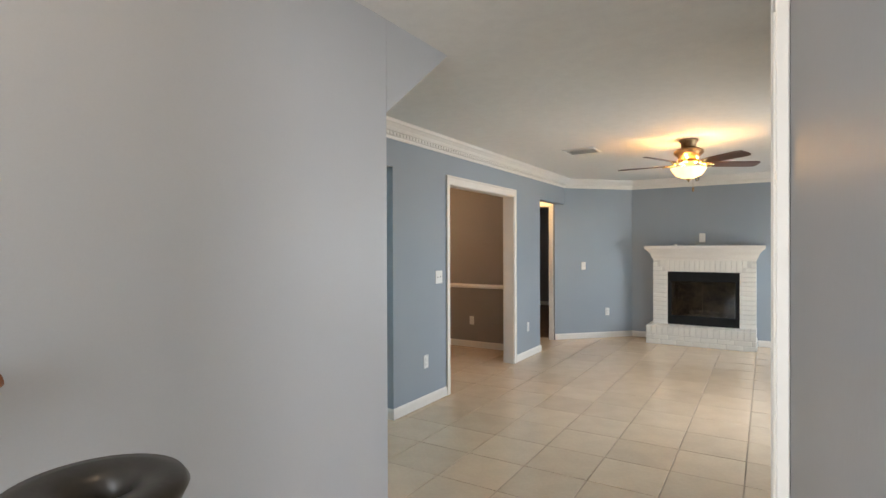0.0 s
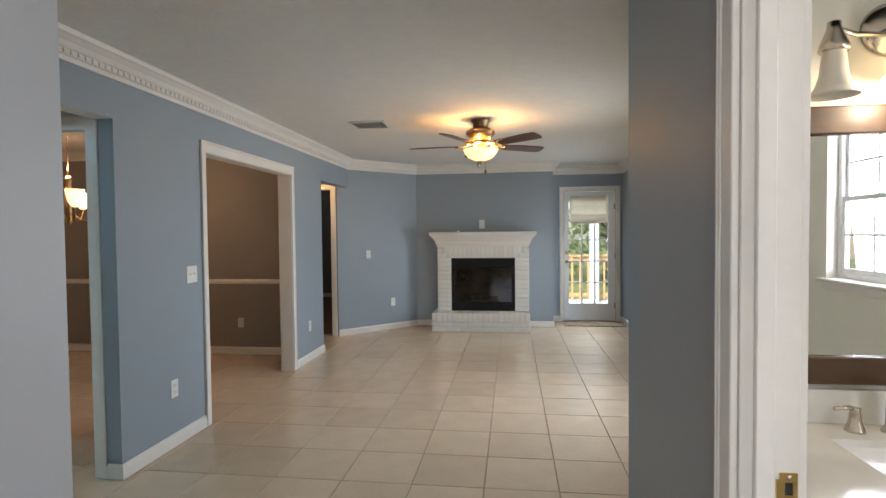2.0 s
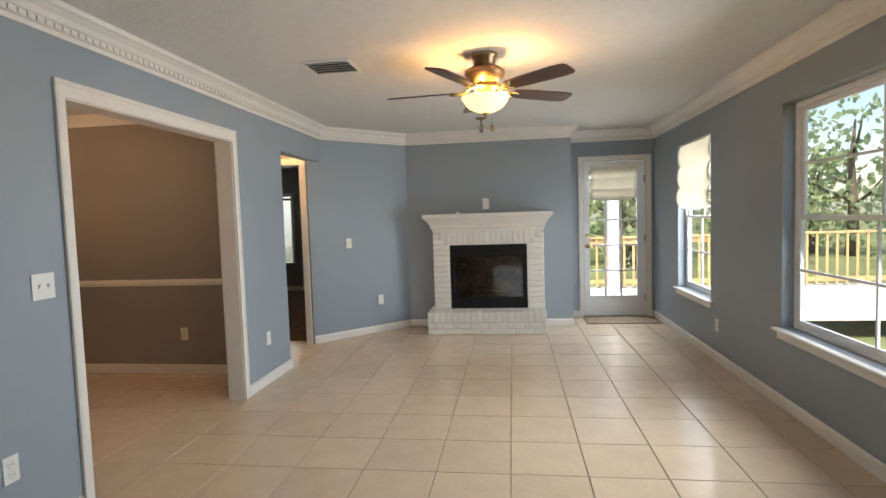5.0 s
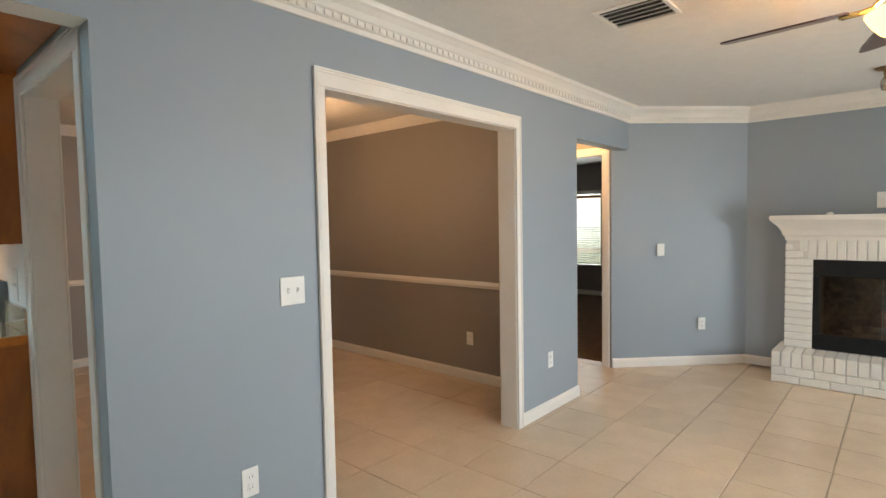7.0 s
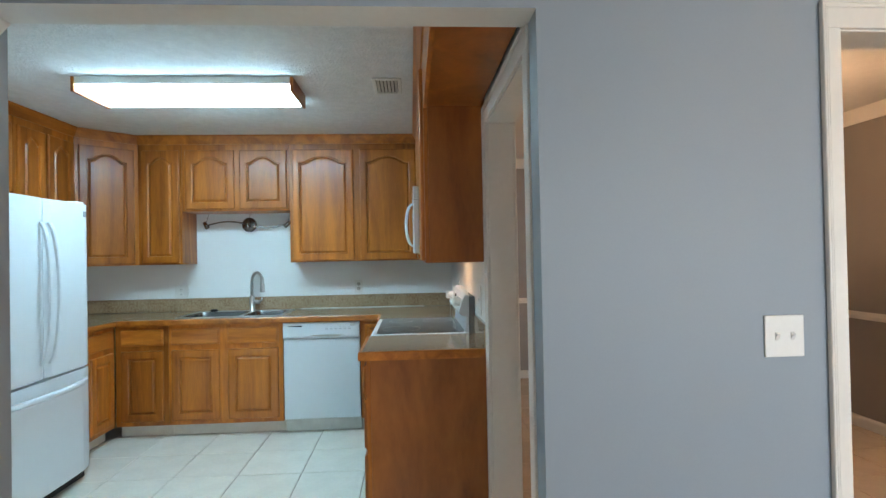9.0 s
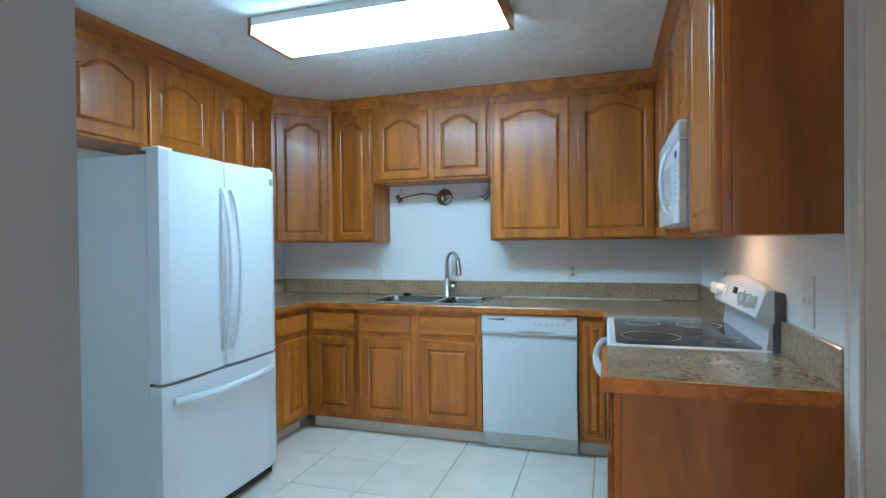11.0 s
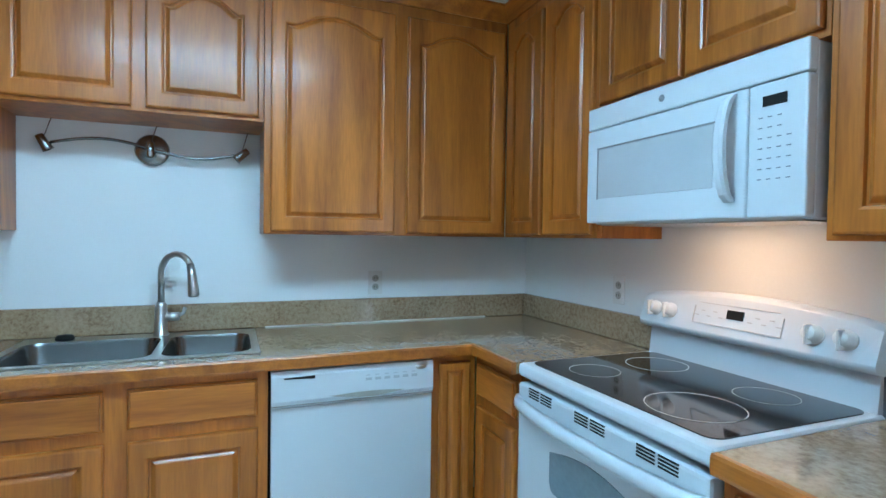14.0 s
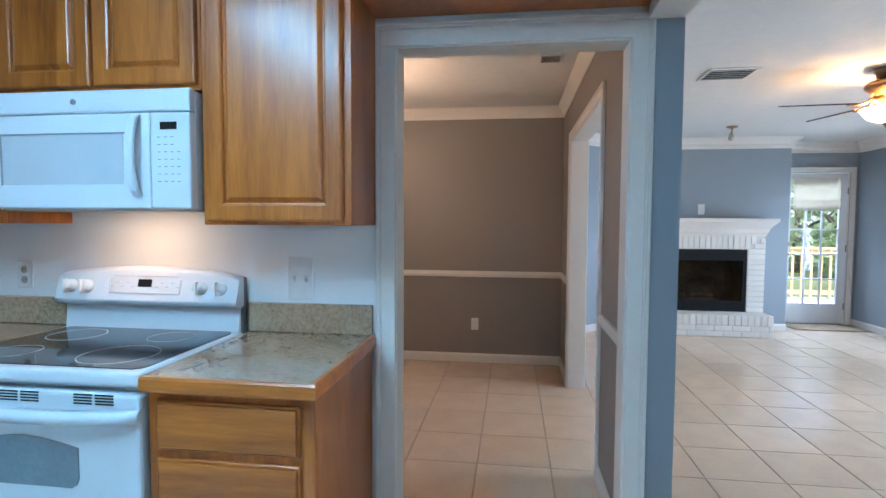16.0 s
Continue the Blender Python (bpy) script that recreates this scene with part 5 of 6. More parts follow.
for k in range(5):
    a = 31 + 72 * k
    bm = bmesh.new()
    outl = [(0.20, -0.052), (0.30, -0.062), (0.56, -0.068), (0.635, -0.062), (0.652, -0.045), (0.655, 0.0), (0.652, 0.045), (0.635, 0.062), (0.56, 0.068), (0.30, 0.062), (0.20, 0.052)]
    prism(bm, outl, -0.004, 0.004)
    d = part("blade", bm, M_BLADE, ob)
    d.matrix_local = pose(0, 0, -0.232, 0, 0, a) @ pose(0, 0, 0, -12, 0, 0)
    bm = bmesh.new()
    tube(bm, [(0.07, 0, 0.055), (0.13, 0.0, 0.0), (0.17, 0.018, -0.008), (0.23, 0.03, -0.009)], 0.009, 8)
    tube(bm, [(0.13, 0.0, 0.0), (0.17, -0.018, -0.008), (0.23, -0.03, -0.009)], 0.009, 8)
    q = part("blade_arm", bm, M_BRASS, ob, "curved brass blade arm")
    q.matrix_local = pose(0, 0, -0.232, 0, 0, a) @ pose(0, 0, 0, -12, 0, 0)

ob = thing("ceiling_hook_light", "small bronze ceiling fitting with a hanging drop", "ceiling fitting", pose(-0.63, 7.55, CEIL))
bm = bmesh.new()
lathe(bm, [(0.06, -0.001), (0.06, -0.008), (0.045, -0.018), (0.012, -0.022), (0.006, -0.06)], 24)
part("rose", bm, M_BRONZE, ob)
bm = bmesh.new()
lathe(bm, [(0.0, -0.06), (0.012, -0.065), (0.026, -0.09), (0.028, -0.12), (0.018, -0.15), (0, -0.158)], 18, pose(0, 0, 0, 12, 0, 0))
part("drop", bm, M_NICKEL, ob)

# ---------------------------------------------------------------- garden door
M_DOORP = material("white_door_paint", (0.74, 0.75, 0.76), 0.35, vary=0.02, scale=4, grain=50, bump=0.05)
M_LINEN = translucent(material("cream_linen_shade", (0.66, 0.62, 0.54), 0.85, vary=0.06, scale=12, grain=400, bump=0.3, depth=0.001), 0.45, (0.75, 0.70, 0.60))
GX0, GX1, GZ1, GY = 0.600, 1.360, 2.012, YDR + 0.02
ob = thing("door_1", "white glazed garden door with twelve visible panes and brass handle", "door", pose(GX0, GY, 0), kind="structure")
DW_, DT = GX1 - GX0, 0.042
lx0, lx1, lz0, lz1 = 0.068, DW_ - 0.098, 0.28, 1.925
bm = bmesh.new()
for a, b in (((0, 0, 0.015), (lx0, DT, GZ1)), ((lx1, 0, 0.015), (DW_, DT, GZ1)), ((lx0, 0, 0.015), (lx1, DT, lz0)), ((lx0, 0, lz1), (lx1, DT, GZ1))):
    box(bm, a, b, 0.002)
part("leaf", bm, M_DOORP, ob)
cols, rws = 3, 5
for i in range(1, cols):
    x = lx0 + (lx1 - lx0) * i / cols
    part("glazing_bar", boxes(((x - 0.010, 0.004, lz0), (x + 0.010, DT - 0.004, lz1)), bevel=0.003), M_DOORP, ob)
for j in range(1, rws):
    z = lz0 + (lz1 - lz0) * j / rws
    part("glazing_bar", boxes(((lx0, 0.005, z - 0.010), (lx1, DT - 0.005, z + 0.010)), bevel=0.003), M_DOORP, ob)
for i in range(cols):
    for j in range(rws):
        w, h_ = (lx1 - lx0) / cols, (lz1 - lz0) / rws
        o = part("pane", boxes(((lx0 + i * w + 0.01, DT / 2 - 0.002, lz0 + j * h_ + 0.01), (lx0 + (i + 1) * w - 0.01, DT / 2 + 0.002, lz0 + (j + 1) * h_ - 0.01))), M_GLASS, ob)
        o.visible_shadow = False
bm = bmesh.new()
lathe(bm, [(0.028, 0), (0.028, 0.006), (0.012, 0.012), (0.011, 0.045)], 18, pose(0.035, 0, 0.93, 90, 0, 0))
tube(bm, [(0.035, -0.045, 0.93), (0.065, -0.048, 0.932), (0.125, -0.045, 0.925)], 0.008, 8)
part("handle", bm, M_BRASS, ob, "brass lever handle")
bm = bmesh.new()
lathe(bm, [(0.026, 0), (0.026, 0.008), (0.014, 0.014), (0, 0.015)], 18, pose(0.035, 0, 1.07, 90, 0, 0))
part("deadbolt", bm, M_BRASS, ob, "brass deadbolt")
for z in (0.25, 1.02, 1.78):
    part("hinge", boxes(((DW_ - 0.012, -0.008, z - 0.045), (DW_ + 0.006, 0.0, z + 0.045)), bevel=0.002), M_NICKEL, ob)
# black bar fills the gap below the leaf in place of its shade
part("weather_strip", boxes(((0.0, 0.0, 0.002), (DW_, DT, 0.013))), M_BLACK, ob, "black strip standing in for the shaded gap under the door")


def roman_shade(name, label, m, w, drop, folds, thick=0.02):
    """A fabric shade pulled part-way: x across, hangs down from z = 0, front towards -y."""
    ob = thing(name, label, "window shade", m)
    bm = bmesh.new()
    nx, nz = 12, 40
    grid = []
    for j in range(nz + 1):
        s = j / nz
        row = []
        for i in range(nx + 1):
            u = i / nx
            lag = 0.012 * math.sin(u * 5 + s * 9)
            billow = thick * (abs(math.sin(math.pi * folds * s)) ** 0.7) * (0.4 + 0.6 * s)
            row.append(bm.verts.new((w * u, -0.008 - billow - 0.004 * math.sin(7 * u), -drop * s - (0.018 * math.sin(math.pi * u) * s) + lag * 0.4 * s)))
        grid.append(row)
    for a, b in zip(grid, grid[1:]):
        for i in range(nx):
            f = bm.faces.new((a[i], b[i], b[i + 1], a[i + 1]))
            f.smooth = True
    o = part("fabric", bm, M_LINEN, ob)
    md = o.modifiers.new("thickness", "SOLIDIFY")
    md.thickness = 0.003
    part("head_rail", boxes(((0, -0.02, -0.01), (w, -0.001, 0.02)), bevel=0.002), M_WHITEP, ob)
    return ob


roman_shade("roman_shade", "cream fabric roman shade raised at the top of the garden door", pose(GX0 + 0.085, GY - 0.004, 1.955), DW_ - 0.19, 0.42, 3, 0.018)
bm = bmesh.new()
box(bm, (0.56, 8.46, 0.0015), (1.44, 8.87, 0.013), 0.004)
tagged(part("doormat", bm, material("brown_woven_mat", (0.27, 0.20, 0.13), 0.95, vary=0.35, scale=16, grain=160, bump=0.5), None), "brown mottled doormat on the tiles at the garden door", "doormat")
structure("trim_threshold", boxes(((0.595, YDR - 0.02, 0.0), (1.365, YDR + 0.14, 0.012)), bevel=0.003), M_BRONZE, "dark metal door threshold", "trim")


# ---------------------------------------------------------------- windows
def sash_window(name, label, axis_pose, w, h, depth, cols=2, rows=2):
    """A double-hung window filling an opening: x across, z up from the sill, room towards -y."""
    ob = thing(name, label, "window", axis_pose, kind="structure")
    y0 = depth * 0.55
    bm = boxes(((0, y0, 0), (0.035, y0 + 0.05, h)), ((w - 0.035, y0, 0), (w, y0 + 0.05, h)), ((0.035, y0, 0), (w - 0.035, y0 + 0.05, 0.035)), ((0.035, y0, h - 0.035), (w - 0.035, y0 + 0.05, h)), bevel=0.002)
    part("frame", bm, M_DOORP, ob)
    for k, (a, b, off) in enumerate(((0.035, h / 2 + 0.015, 0.0), (h / 2 - 0.015, h - 0.035, 0.026))):
        t = 0.03
        y = y0 + 0.004 + off * 0.8
        bm = boxes(((0.036, y, a), (0.036 + t, y + 0.02, b)), ((w - 0.036 - t, y, a), (w - 0.036, y + 0.02, b)), ((0.036 + t, y, a), (w - 0.036 - t, y + 0.02, a + t)), ((0.036 + t, y, b - t), (w - 0.036 - t, y + 0.02, b)), bevel=0.002)
        s = part("sash", bm, M_DOORP, ob)
        for i in range(1, cols):
            x = 0.066 + (w - 0.132) * i / cols
            part("glazing_bar", boxes(((x - 0.008, y + 0.003, a + t), (x + 0.008, y + 0.017, b - t))), M_DOORP, s)
        for j in range(1, rows):
            z = a + t + (b - a - 2 * t) * j / rows
            part("glazing_bar", boxes(((0.066, y + 0.0035, z - 0.008), (w - 0.066, y + 0.0165, z + 0.008))), M_DOORP, s)
        o = part("pane", boxes(((0.066, y + 0.008, a + t), (w - 0.066, y + 0.012, b - t))), M_GLASS, s)
        o.visible_shadow = False
    part("sill", boxes(((-0.05, -0.045, -0.022), (w + 0.05, y0, -0.001)), bevel=0.005), M_TRIM, ob)
    part("apron", boxes(((-0.03, -0.016, -0.075), (w + 0.03, -0.001, -0.0225)), bevel=0.003), M_TRIM, ob)
    return ob


sash_window("window_1", "white double-hung living room window with a deep sill", pose(XR, 7.93, 0.53, 0, 0, -90), 0.95, 1.53, 0.14)
roman_shade("roman_shade", "cream fabric roman shade half lowered over the living room window", pose(XR + 0.03, 7.92, 2.05, 0, 0, -90), 0.93, 0.66, 3, 0.05)
sash_window("window_2", "white double-hung side window of the living room", pose(XR, 5.70, 0.55, 0, 0, -90), 1.60, 1.50, 0.14)
sash_window("window_3", "white frosted double-hung bathroom window", pose(1.80, 0.91, 1.08, 0, 0, -90), 0.66, 1.0, 0.12)

# ---------------------------------------------------------------- garden seen through the door
# deck colour set near white to carry the glare of sunlit planks
M_DECK = material("pale_sunlit_deck", (0.70, 0.67, 0.62), 0.8, vary=0.15, scale=5, grain=60, bump=0.3)
M_RAILW = material("yellow_pine_rail", (0.55, 0.37, 0.17), 0.7, vary=0.15, scale=6, grain=60, bump=0.2)
ob = thing("deck", "pale sunlit plank deck behind the house", "deck", pose(0, 0, -0.10))
for k in range(22):
    part("plank", boxes(((-3.0, 9.06 + 0.145 * k, 0), (7.0, 9.195 + 0.145 * k, 0.035)), bevel=0.004), M_DECK, ob)
ob = thing("deck_railing", "yellow pine deck railing with square pickets", "railing", pose(0, 12.0, -0.065))
part("top_rail", boxes(((-3, -0.06, 0.93), (7, 0.06, 0.97)), bevel=0.004), M_RAILW, ob)
part("upper_rail", boxes(((-3, -0.02, 0.83), (7, 0.02, 0.92)), bevel=0.003), M_RAILW, ob)
part("lower_rail", boxes(((-3, -0.02, 0.08), (7, 0.02, 0.16)), bevel=0.003), M_RAILW, ob)
pk = None
for k in range(60):
    x = -2.9 + 0.165 * k
    if pk is None:
        pk = part("picket", boxes(((-0.02, -0.045, 0.03), (0.02, -0.021, 0.93)), bevel=0.002), M_RAILW, ob).data
        ob.children[-1].location = (x, 0, 0)
    else:
        o = new("picket", pk)
        o.parent, o.location = ob, (x, 0, 0)
bm = boxes(((1.36, 11.5, -0.065), (1.54, 11.68, 3.4)), bevel=0.01)
tagged(part("porch_column", bm, M_DOORP, None), "square white porch column on the deck", "column")
bm = boxes(((-60, 12.2, -0.5), (60, 140, -0.35)), ((1.95, -30, -0.5), (60, 12.2, -0.35)))
structure("ground", bm, material("summer_lawn", (0.16, 0.18, 0.07), 0.95, vary=0.4, scale=0.6, grain=25, bump=0.5, depth=0.03), "green lawn behind the house", "ground")


def leafy_tree(x, y, h, r, seed, tone):
    """A tree with a tapered trunk, limbs and a crown of many small leaf clumps."""
    rnd = random.Random(seed)
    ob = thing("tree", "leafy green garden tree behind the deck", "tree", pose(x, y, -0.36), "garden trees")
    bm = bmesh.new()
    tube(bm, [(0, 0, 0), (0.05, 0.03, h * 0.3), (0.0, 0.08, h * 0.6), (0.05, 0, h * 0.85)], 0.15, 8, [0.20, 0.15, 0.09, 0.03])
    for k in range(7):
        a, z = rnd.uniform(0, 6.28), h * rnd.uniform(0.25, 0.7)
        tube(bm, [(0, 0, z), (0.5 * r * math.cos(a), 0.5 * r * math.sin(a), z + 0.4), (0.9 * r * math.cos(a), 0.9 * r * math.sin(a), z + 0.9)], 0.05, 6, [0.07, 0.045, 0.015])
    part("trunk", bm, M_BARK, ob)
    vs, fs = [], []
    for k in range(560):
        while True:
            p = Vector((rnd.uniform(-1, 1), rnd.uniform(-1, 1), rnd.uniform(-1, 1)))
            if p.length < 1 and p.length > rnd.uniform(0.2, 0.9):
                break
        lump = 1 + 0.35 * math.sin(3 * p.x + seed) * math.cos(4 * p.z + 2 * p.y)
        c = Vector((p.x * r * lump, p.y * r * lump, h * 0.52 + p.z * h * 0.50))
        d1 = Vector((rnd.gauss(0, 1), rnd.gauss(0, 1), rnd.gauss(0, 1))).normalized() * rnd.uniform(0.08, 0.20)
        d2 = d1.cross(Vector((rnd.gauss(0, 1), rnd.gauss(0, 1), rnd.gauss(0, 1)))).normalized() * rnd.uniform(0.06, 0.14)
        i = len(vs)
        vs += [c - d1, c + d2, c + d1, c - d2]
        fs.append((i, i + 1, i + 2, i + 3))
    me = bpy.data.meshes.new("crown")
    me.from_pydata([tuple(v) for v in vs], [], fs)
    me.materials.append(tone)
    o = new("crown", me)
    o.parent = ob


M_BARK = material("grey_brown_bark", (0.13, 0.10, 0.075), 0.9, vary=0.3, scale=9, grain=50, bump=0.6, stretch=(1, 1, 0.3))
M_LEAF = translucent(material("green_leaves", (0.25, 0.32, 0.20), 0.6, vary=0.45, scale=1.2, grain=9, bump=0.0), 0.5, (0.45, 0.55, 0.30))
M_LEAF2 = translucent(material("yellow_green_leaves", (0.30, 0.35, 0.18), 0.6, vary=0.45, scale=1.2, grain=9, bump=0.0), 0.5, (0.55, 0.60, 0.28))
for i in range(14):
    leafy_tree(-5 + 1.25 * i + 0.5 * math.sin(i * 2.3), 20 + 2.2 * math.sin(i * 1.7) + (i % 3), 4.6 + 1.3 * math.sin(i * 3.1), 1.7 + 0.3 * math.cos(i), i, M_LEAF if i % 2 else M_LEAF2)


# ---------------------------------------------------------------- closet door
ob = thing("door_2", "closed cream closet door with brass hinges", "door", pose(-2.384, 1.735, 0), kind="structure")
part("leaf", boxes(((0.002, -0.045, 0.012), (0.684, -0.004, 1.815)), bevel=0.003), M_TRIM, ob)
for z in (0.22, 1.62):
    bm = bmesh.new()
    box(bm, (-0.012, -0.006, z - 0.045), (0.014, 0.001, z + 0.045), 0.001)
    lathe(bm, [(0.0065, z - 0.047), (0.0065, z + 0.047)], 10, pose(0.0, 0.005, 0))
    part("hinge", bm, M_BRASS, ob, "brass butt hinge")
bm = bmesh.new()
lathe(bm, [(0.026, 0), (0.026, 0.005), (0.010, 0.012), (0.010, 0.03), (0.024, 0.045), (0.022, 0.06), (0, 0.066)], 18, pose(0.63, -0.004, 0.92, -90, 0, 0))
part("knob", bm, M_BRASS, ob, "brass door knob")

# strike plate on the bathroom jamb
ob = thing("strike_plate", "brass strike plate on the bathroom door jamb", "door hardware", pose(0.252, 1.5448, 0.955))
bm = boxes(((-0.018, -0.002, -0.035), (0.018, 0.0, -0.014)), ((-0.018, -0.002, 0.014), (0.018, 0.0, 0.035)), ((-0.018, -0.002, -0.014), (-0.008, 0.0, 0.014)), ((0.008, -0.002, -0.014), (0.018, 0.0, 0.014)), ((-0.026, -0.005, -0.02), (-0.018, 0.0, 0.02)))
part("plate", bm, M_BRASS, ob)
part("latch_hole", boxes(((-0.008, -0.0008, -0.014), (0.008, -0.0002, 0.014))), M_DARK, ob, "dark latch hole")
for z in (-0.025, 0.025):
    bm = bmesh.new()
    lathe(bm, [(0.0, 0), (0.005, 0), (0.004, 0.001), (0, 0.0015)], 10, pose(0, -0.002, z, 90, 0, 0))
    part("screw", bm, M_NICKEL, ob)
ob.scale = (0.78, 1, 0.78)
structure("trim_bath_stop", boxes(((0.195, 1.533, 0), (0.226, 1.545, 2.018)), bevel=0.002), M_TRIM, "white door stop strip", "trim")

# ---------------------------------------------------------------- dining chandelier
M_SHADE = material("frosted_amber_shade", (0.85, 0.75, 0.58), 0.4, bump=0.0, emit=(1.0, 0.72, 0.38), strength=1.3)
ob = thing("chandelier", "bronze dining chandelier with five lit frosted glass shades", "chandelier", pose(-4.25, 4.95, 0))
bm = bmesh.new()
lathe(bm, [(0.065, CEIL - 0.001), (0.06, CEIL - 0.02), (0.02, CEIL - 0.035)], 24)
part("canopy", bm, M_BRONZE, ob)
bm = bmesh.new()
tube(bm, [(0, 0, CEIL - 0.03), (0, 0, 1.95)], 0.006, 8)
part("chain_rod", bm, M_BRONZE, ob)
bm = bmesh.new()
lathe(bm, [(0.0, 1.50), (0.015, 1.51), (0.025, 1.54), (0.02, 1.57), (0.035, 1.60), (0.03, 1.70), (0.03, 1.88), (0.045, 1.91), (0.02, 1.95), (0, 1.96)], 20)
part("column", bm, M_BRONZE, ob)
for k in range(5):
    a = radians(72 * k + 35)
    c, s = math.cos(a), math.sin(a)
    bm = bmesh.new()
    tube(bm, [(c * r, s * r, z) for r, z in ((0.03, 1.60), (0.09, 1.545), (0.16, 1.54), (0.22, 1.58), (0.25, 1.63), (0.255, 1.66))], 0.008, 8)
    part("arm", bm, M_BRONZE, ob)
    bm = bmesh.new()
    lathe(bm, [(0.02, 1.66), (0.035, 1.672), (0.055, 1.71), (0.066, 1.76), (0.076, 1.815), (0.072, 1.815), (0.05, 1.71), (0.02, 1.672)], 20, pose(c * 0.255, s * 0.255, 0), cap=False)
    part("shade", bm, M_SHADE, ob, "lit frosted glass shade")

# ---------------------------------------------------------------- bathroom
M_VANITY = material("dark_espresso_wood", (0.035, 0.020, 0.014), 0.35, vary=0.3, scale=6, grain=60, bump=0.1, stretch=(1, 1, 0.1))
M_QUARTZ = material("white_quartz", (0.80, 0.79, 0.76), 0.12, vary=0.02, scale=10, grain=100, bump=0.0, coat=0.3)
M_FRAME = wood("walnut_mirror_frame", (0.035, 0.017, 0.008), (0.11, 0.055, 0.024), rough=0.4, axis=2, coat=0.1)
M_FRAMEH = wood("walnut_mirror_frame_horizontal", (0.035, 0.017, 0.008), (0.11, 0.055, 0.024), rough=0.4, axis=0, coat=0.1)
YV = 2.27
VX0, VX1, VYF, VZ = 0.34, 1.72, 1.73, 0.825
ob = thing("vanity_cabinet", "dark espresso vanity cabinet under a white top", "cabinet", pose(VX0, VYF + 0.03, 0))
part("body", boxes(((0.01, 0.02, 0.09), (VX1 - VX0 - 0.01, 0.47, 0.64)), bevel=0.003), M_VANITY, ob)
part("front_rail", boxes(((0.01, 0.02, 0.641), (VX1 - VX0 - 0.01, 0.045, VZ - 0.031)), bevel=0.002), M_VANITY, ob)
for k in range(3):
    w = (VX1 - VX0 - 0.06) / 3
    part("door", boxes(((0.03 + k * w + 0.006, 0.0, 0.12), (0.03 + (k + 1) * w - 0.006, 0.019, 0.73)), bevel=0.004), M_VANITY, ob)
part("plinth", boxes(((0.02, 0.06, 0.003), (VX1 - VX0 - 0.02, 0.45, 0.089))), M_VANITY, ob)
ob = thing("bathroom_counter", "white quartz vanity top with backsplash and undermount basin", "worktop", pose(0, 0, 0))
bx0, bx1, by0, by1 = 0.64, 1.06, 1.82, 2.13
for a, b in (((VX0, VYF, VZ - 0.03), (bx0, YV - 0.003, VZ)), ((bx1, VYF, VZ - 0.03), (VX1, YV - 0.003, VZ)), ((bx0, VYF, VZ - 0.03), (bx1, by0, VZ)), ((bx0, by1, VZ - 0.03), (bx1, YV - 0.003, VZ))):
    part("top_section", boxes((a, b)), M_QUARTZ, ob)
part("backsplash", boxes(((VX0, YV - 0.023, VZ + 0.0005), (VX1, YV - 0.003, VZ + 0.10)), bevel=0.002), M_QUARTZ, ob)
bm = bmesh.new()
basin(bm, bx0 - 0.004, by0 - 0.004, bx1 + 0.004, by1 + 0.004, VZ - 0.012, 0.14, 0.035)
part("basin", bm, material("white_porcelain", (0.82, 0.82, 0.80), 0.12, vary=0.01, bump=0.0, coat=0.4), ob, "white rectangular porcelain basin")
ob = thing("bathroom_tap", "brushed-nickel arched bathroom tap with two lever handles", "tap", pose(0.842, 2.195, VZ))
bm = bmesh.new()
lathe(bm, [(0.030, 0), (0.029, 0.006), (0.022, 0.018), (0.018, 0.03)], 18)
tube(bm, [(0, 0, 0.02)] + [(0, -0.062 + 0.062 * math.cos(a), 0.085 + 0.075 * math.sin(a)) for a in [math.pi * k / 12 for k in range(0, 11)]], 0.016, 12, [0.02] + [0.019 - 0.0006 * k for k in range(11)])
part("spout", bm, M_NICKEL, ob)
for s in (-1, 1):
    bm = bmesh.new()
    lathe(bm, [(0.026, 0), (0.025, 0.006), (0.016, 0.03), (0.013, 0.06), (0.015, 0.066), (0, 0.068)], 16, pose(s * 0.10, 0.0, 0))
    tube(bm, [(s * 0.10, 0, 0.062), (s * 0.12, -0.01, 0.070), (s * 0.165, -0.02, 0.068)], 0.006, 8)
    part("handle", bm, M_NICKEL, ob)
ob = thing("soap_bottle", "clear bottle of orange liquid soap with a white pump", "soap bottle", pose(1.165, 2.06, VZ))
bm = bmesh.new()
lathe(bm, [(0.0, 0.001), (0.034, 0.001), (0.037, 0.008), (0.037, 0.085), (0.030, 0.105), (0.014, 0.115), (0.0, 0.115)], 20)
part("bottle", bm, material("orange_soap", (0.75, 0.20, 0.06), 0.15, vary=0.1, bump=0.0, coat=0.5), ob)
part("label", boxes(((-0.022, -0.0385, 0.03), (0.022, -0.0365, 0.07))), material("pale_label", (0.75, 0.55, 0.42), 0.5), ob, "pale label")
bm = bmesh.new()
lathe(bm, [(0.014, 0.1155), (0.014, 0.132), (0.006, 0.135), (0.006, 0.155), (0.011, 0.158), (0.011, 0.168), (0, 0.169)], 14)
tube(bm, [(0, 0, 0.162), (-0.025, -0.012, 0.162), (-0.032, -0.015, 0.155)], 0.005, 8)
part("pump", bm, M_WHITEP, ob)
MX0, MX1, MZ0, MZ1, FW = 0.42, 1.305, 0.942, 1.742, 0.080
ob = thing("mirror", "wall mirror in a broad dark walnut frame above the vanity", "mirror", pose(0, YV, 0))
M_MIRROR = material("mirror_silver", (0.90, 0.92, 0.91), 0.01, 1.0, vary=0.0, bump=0.0)
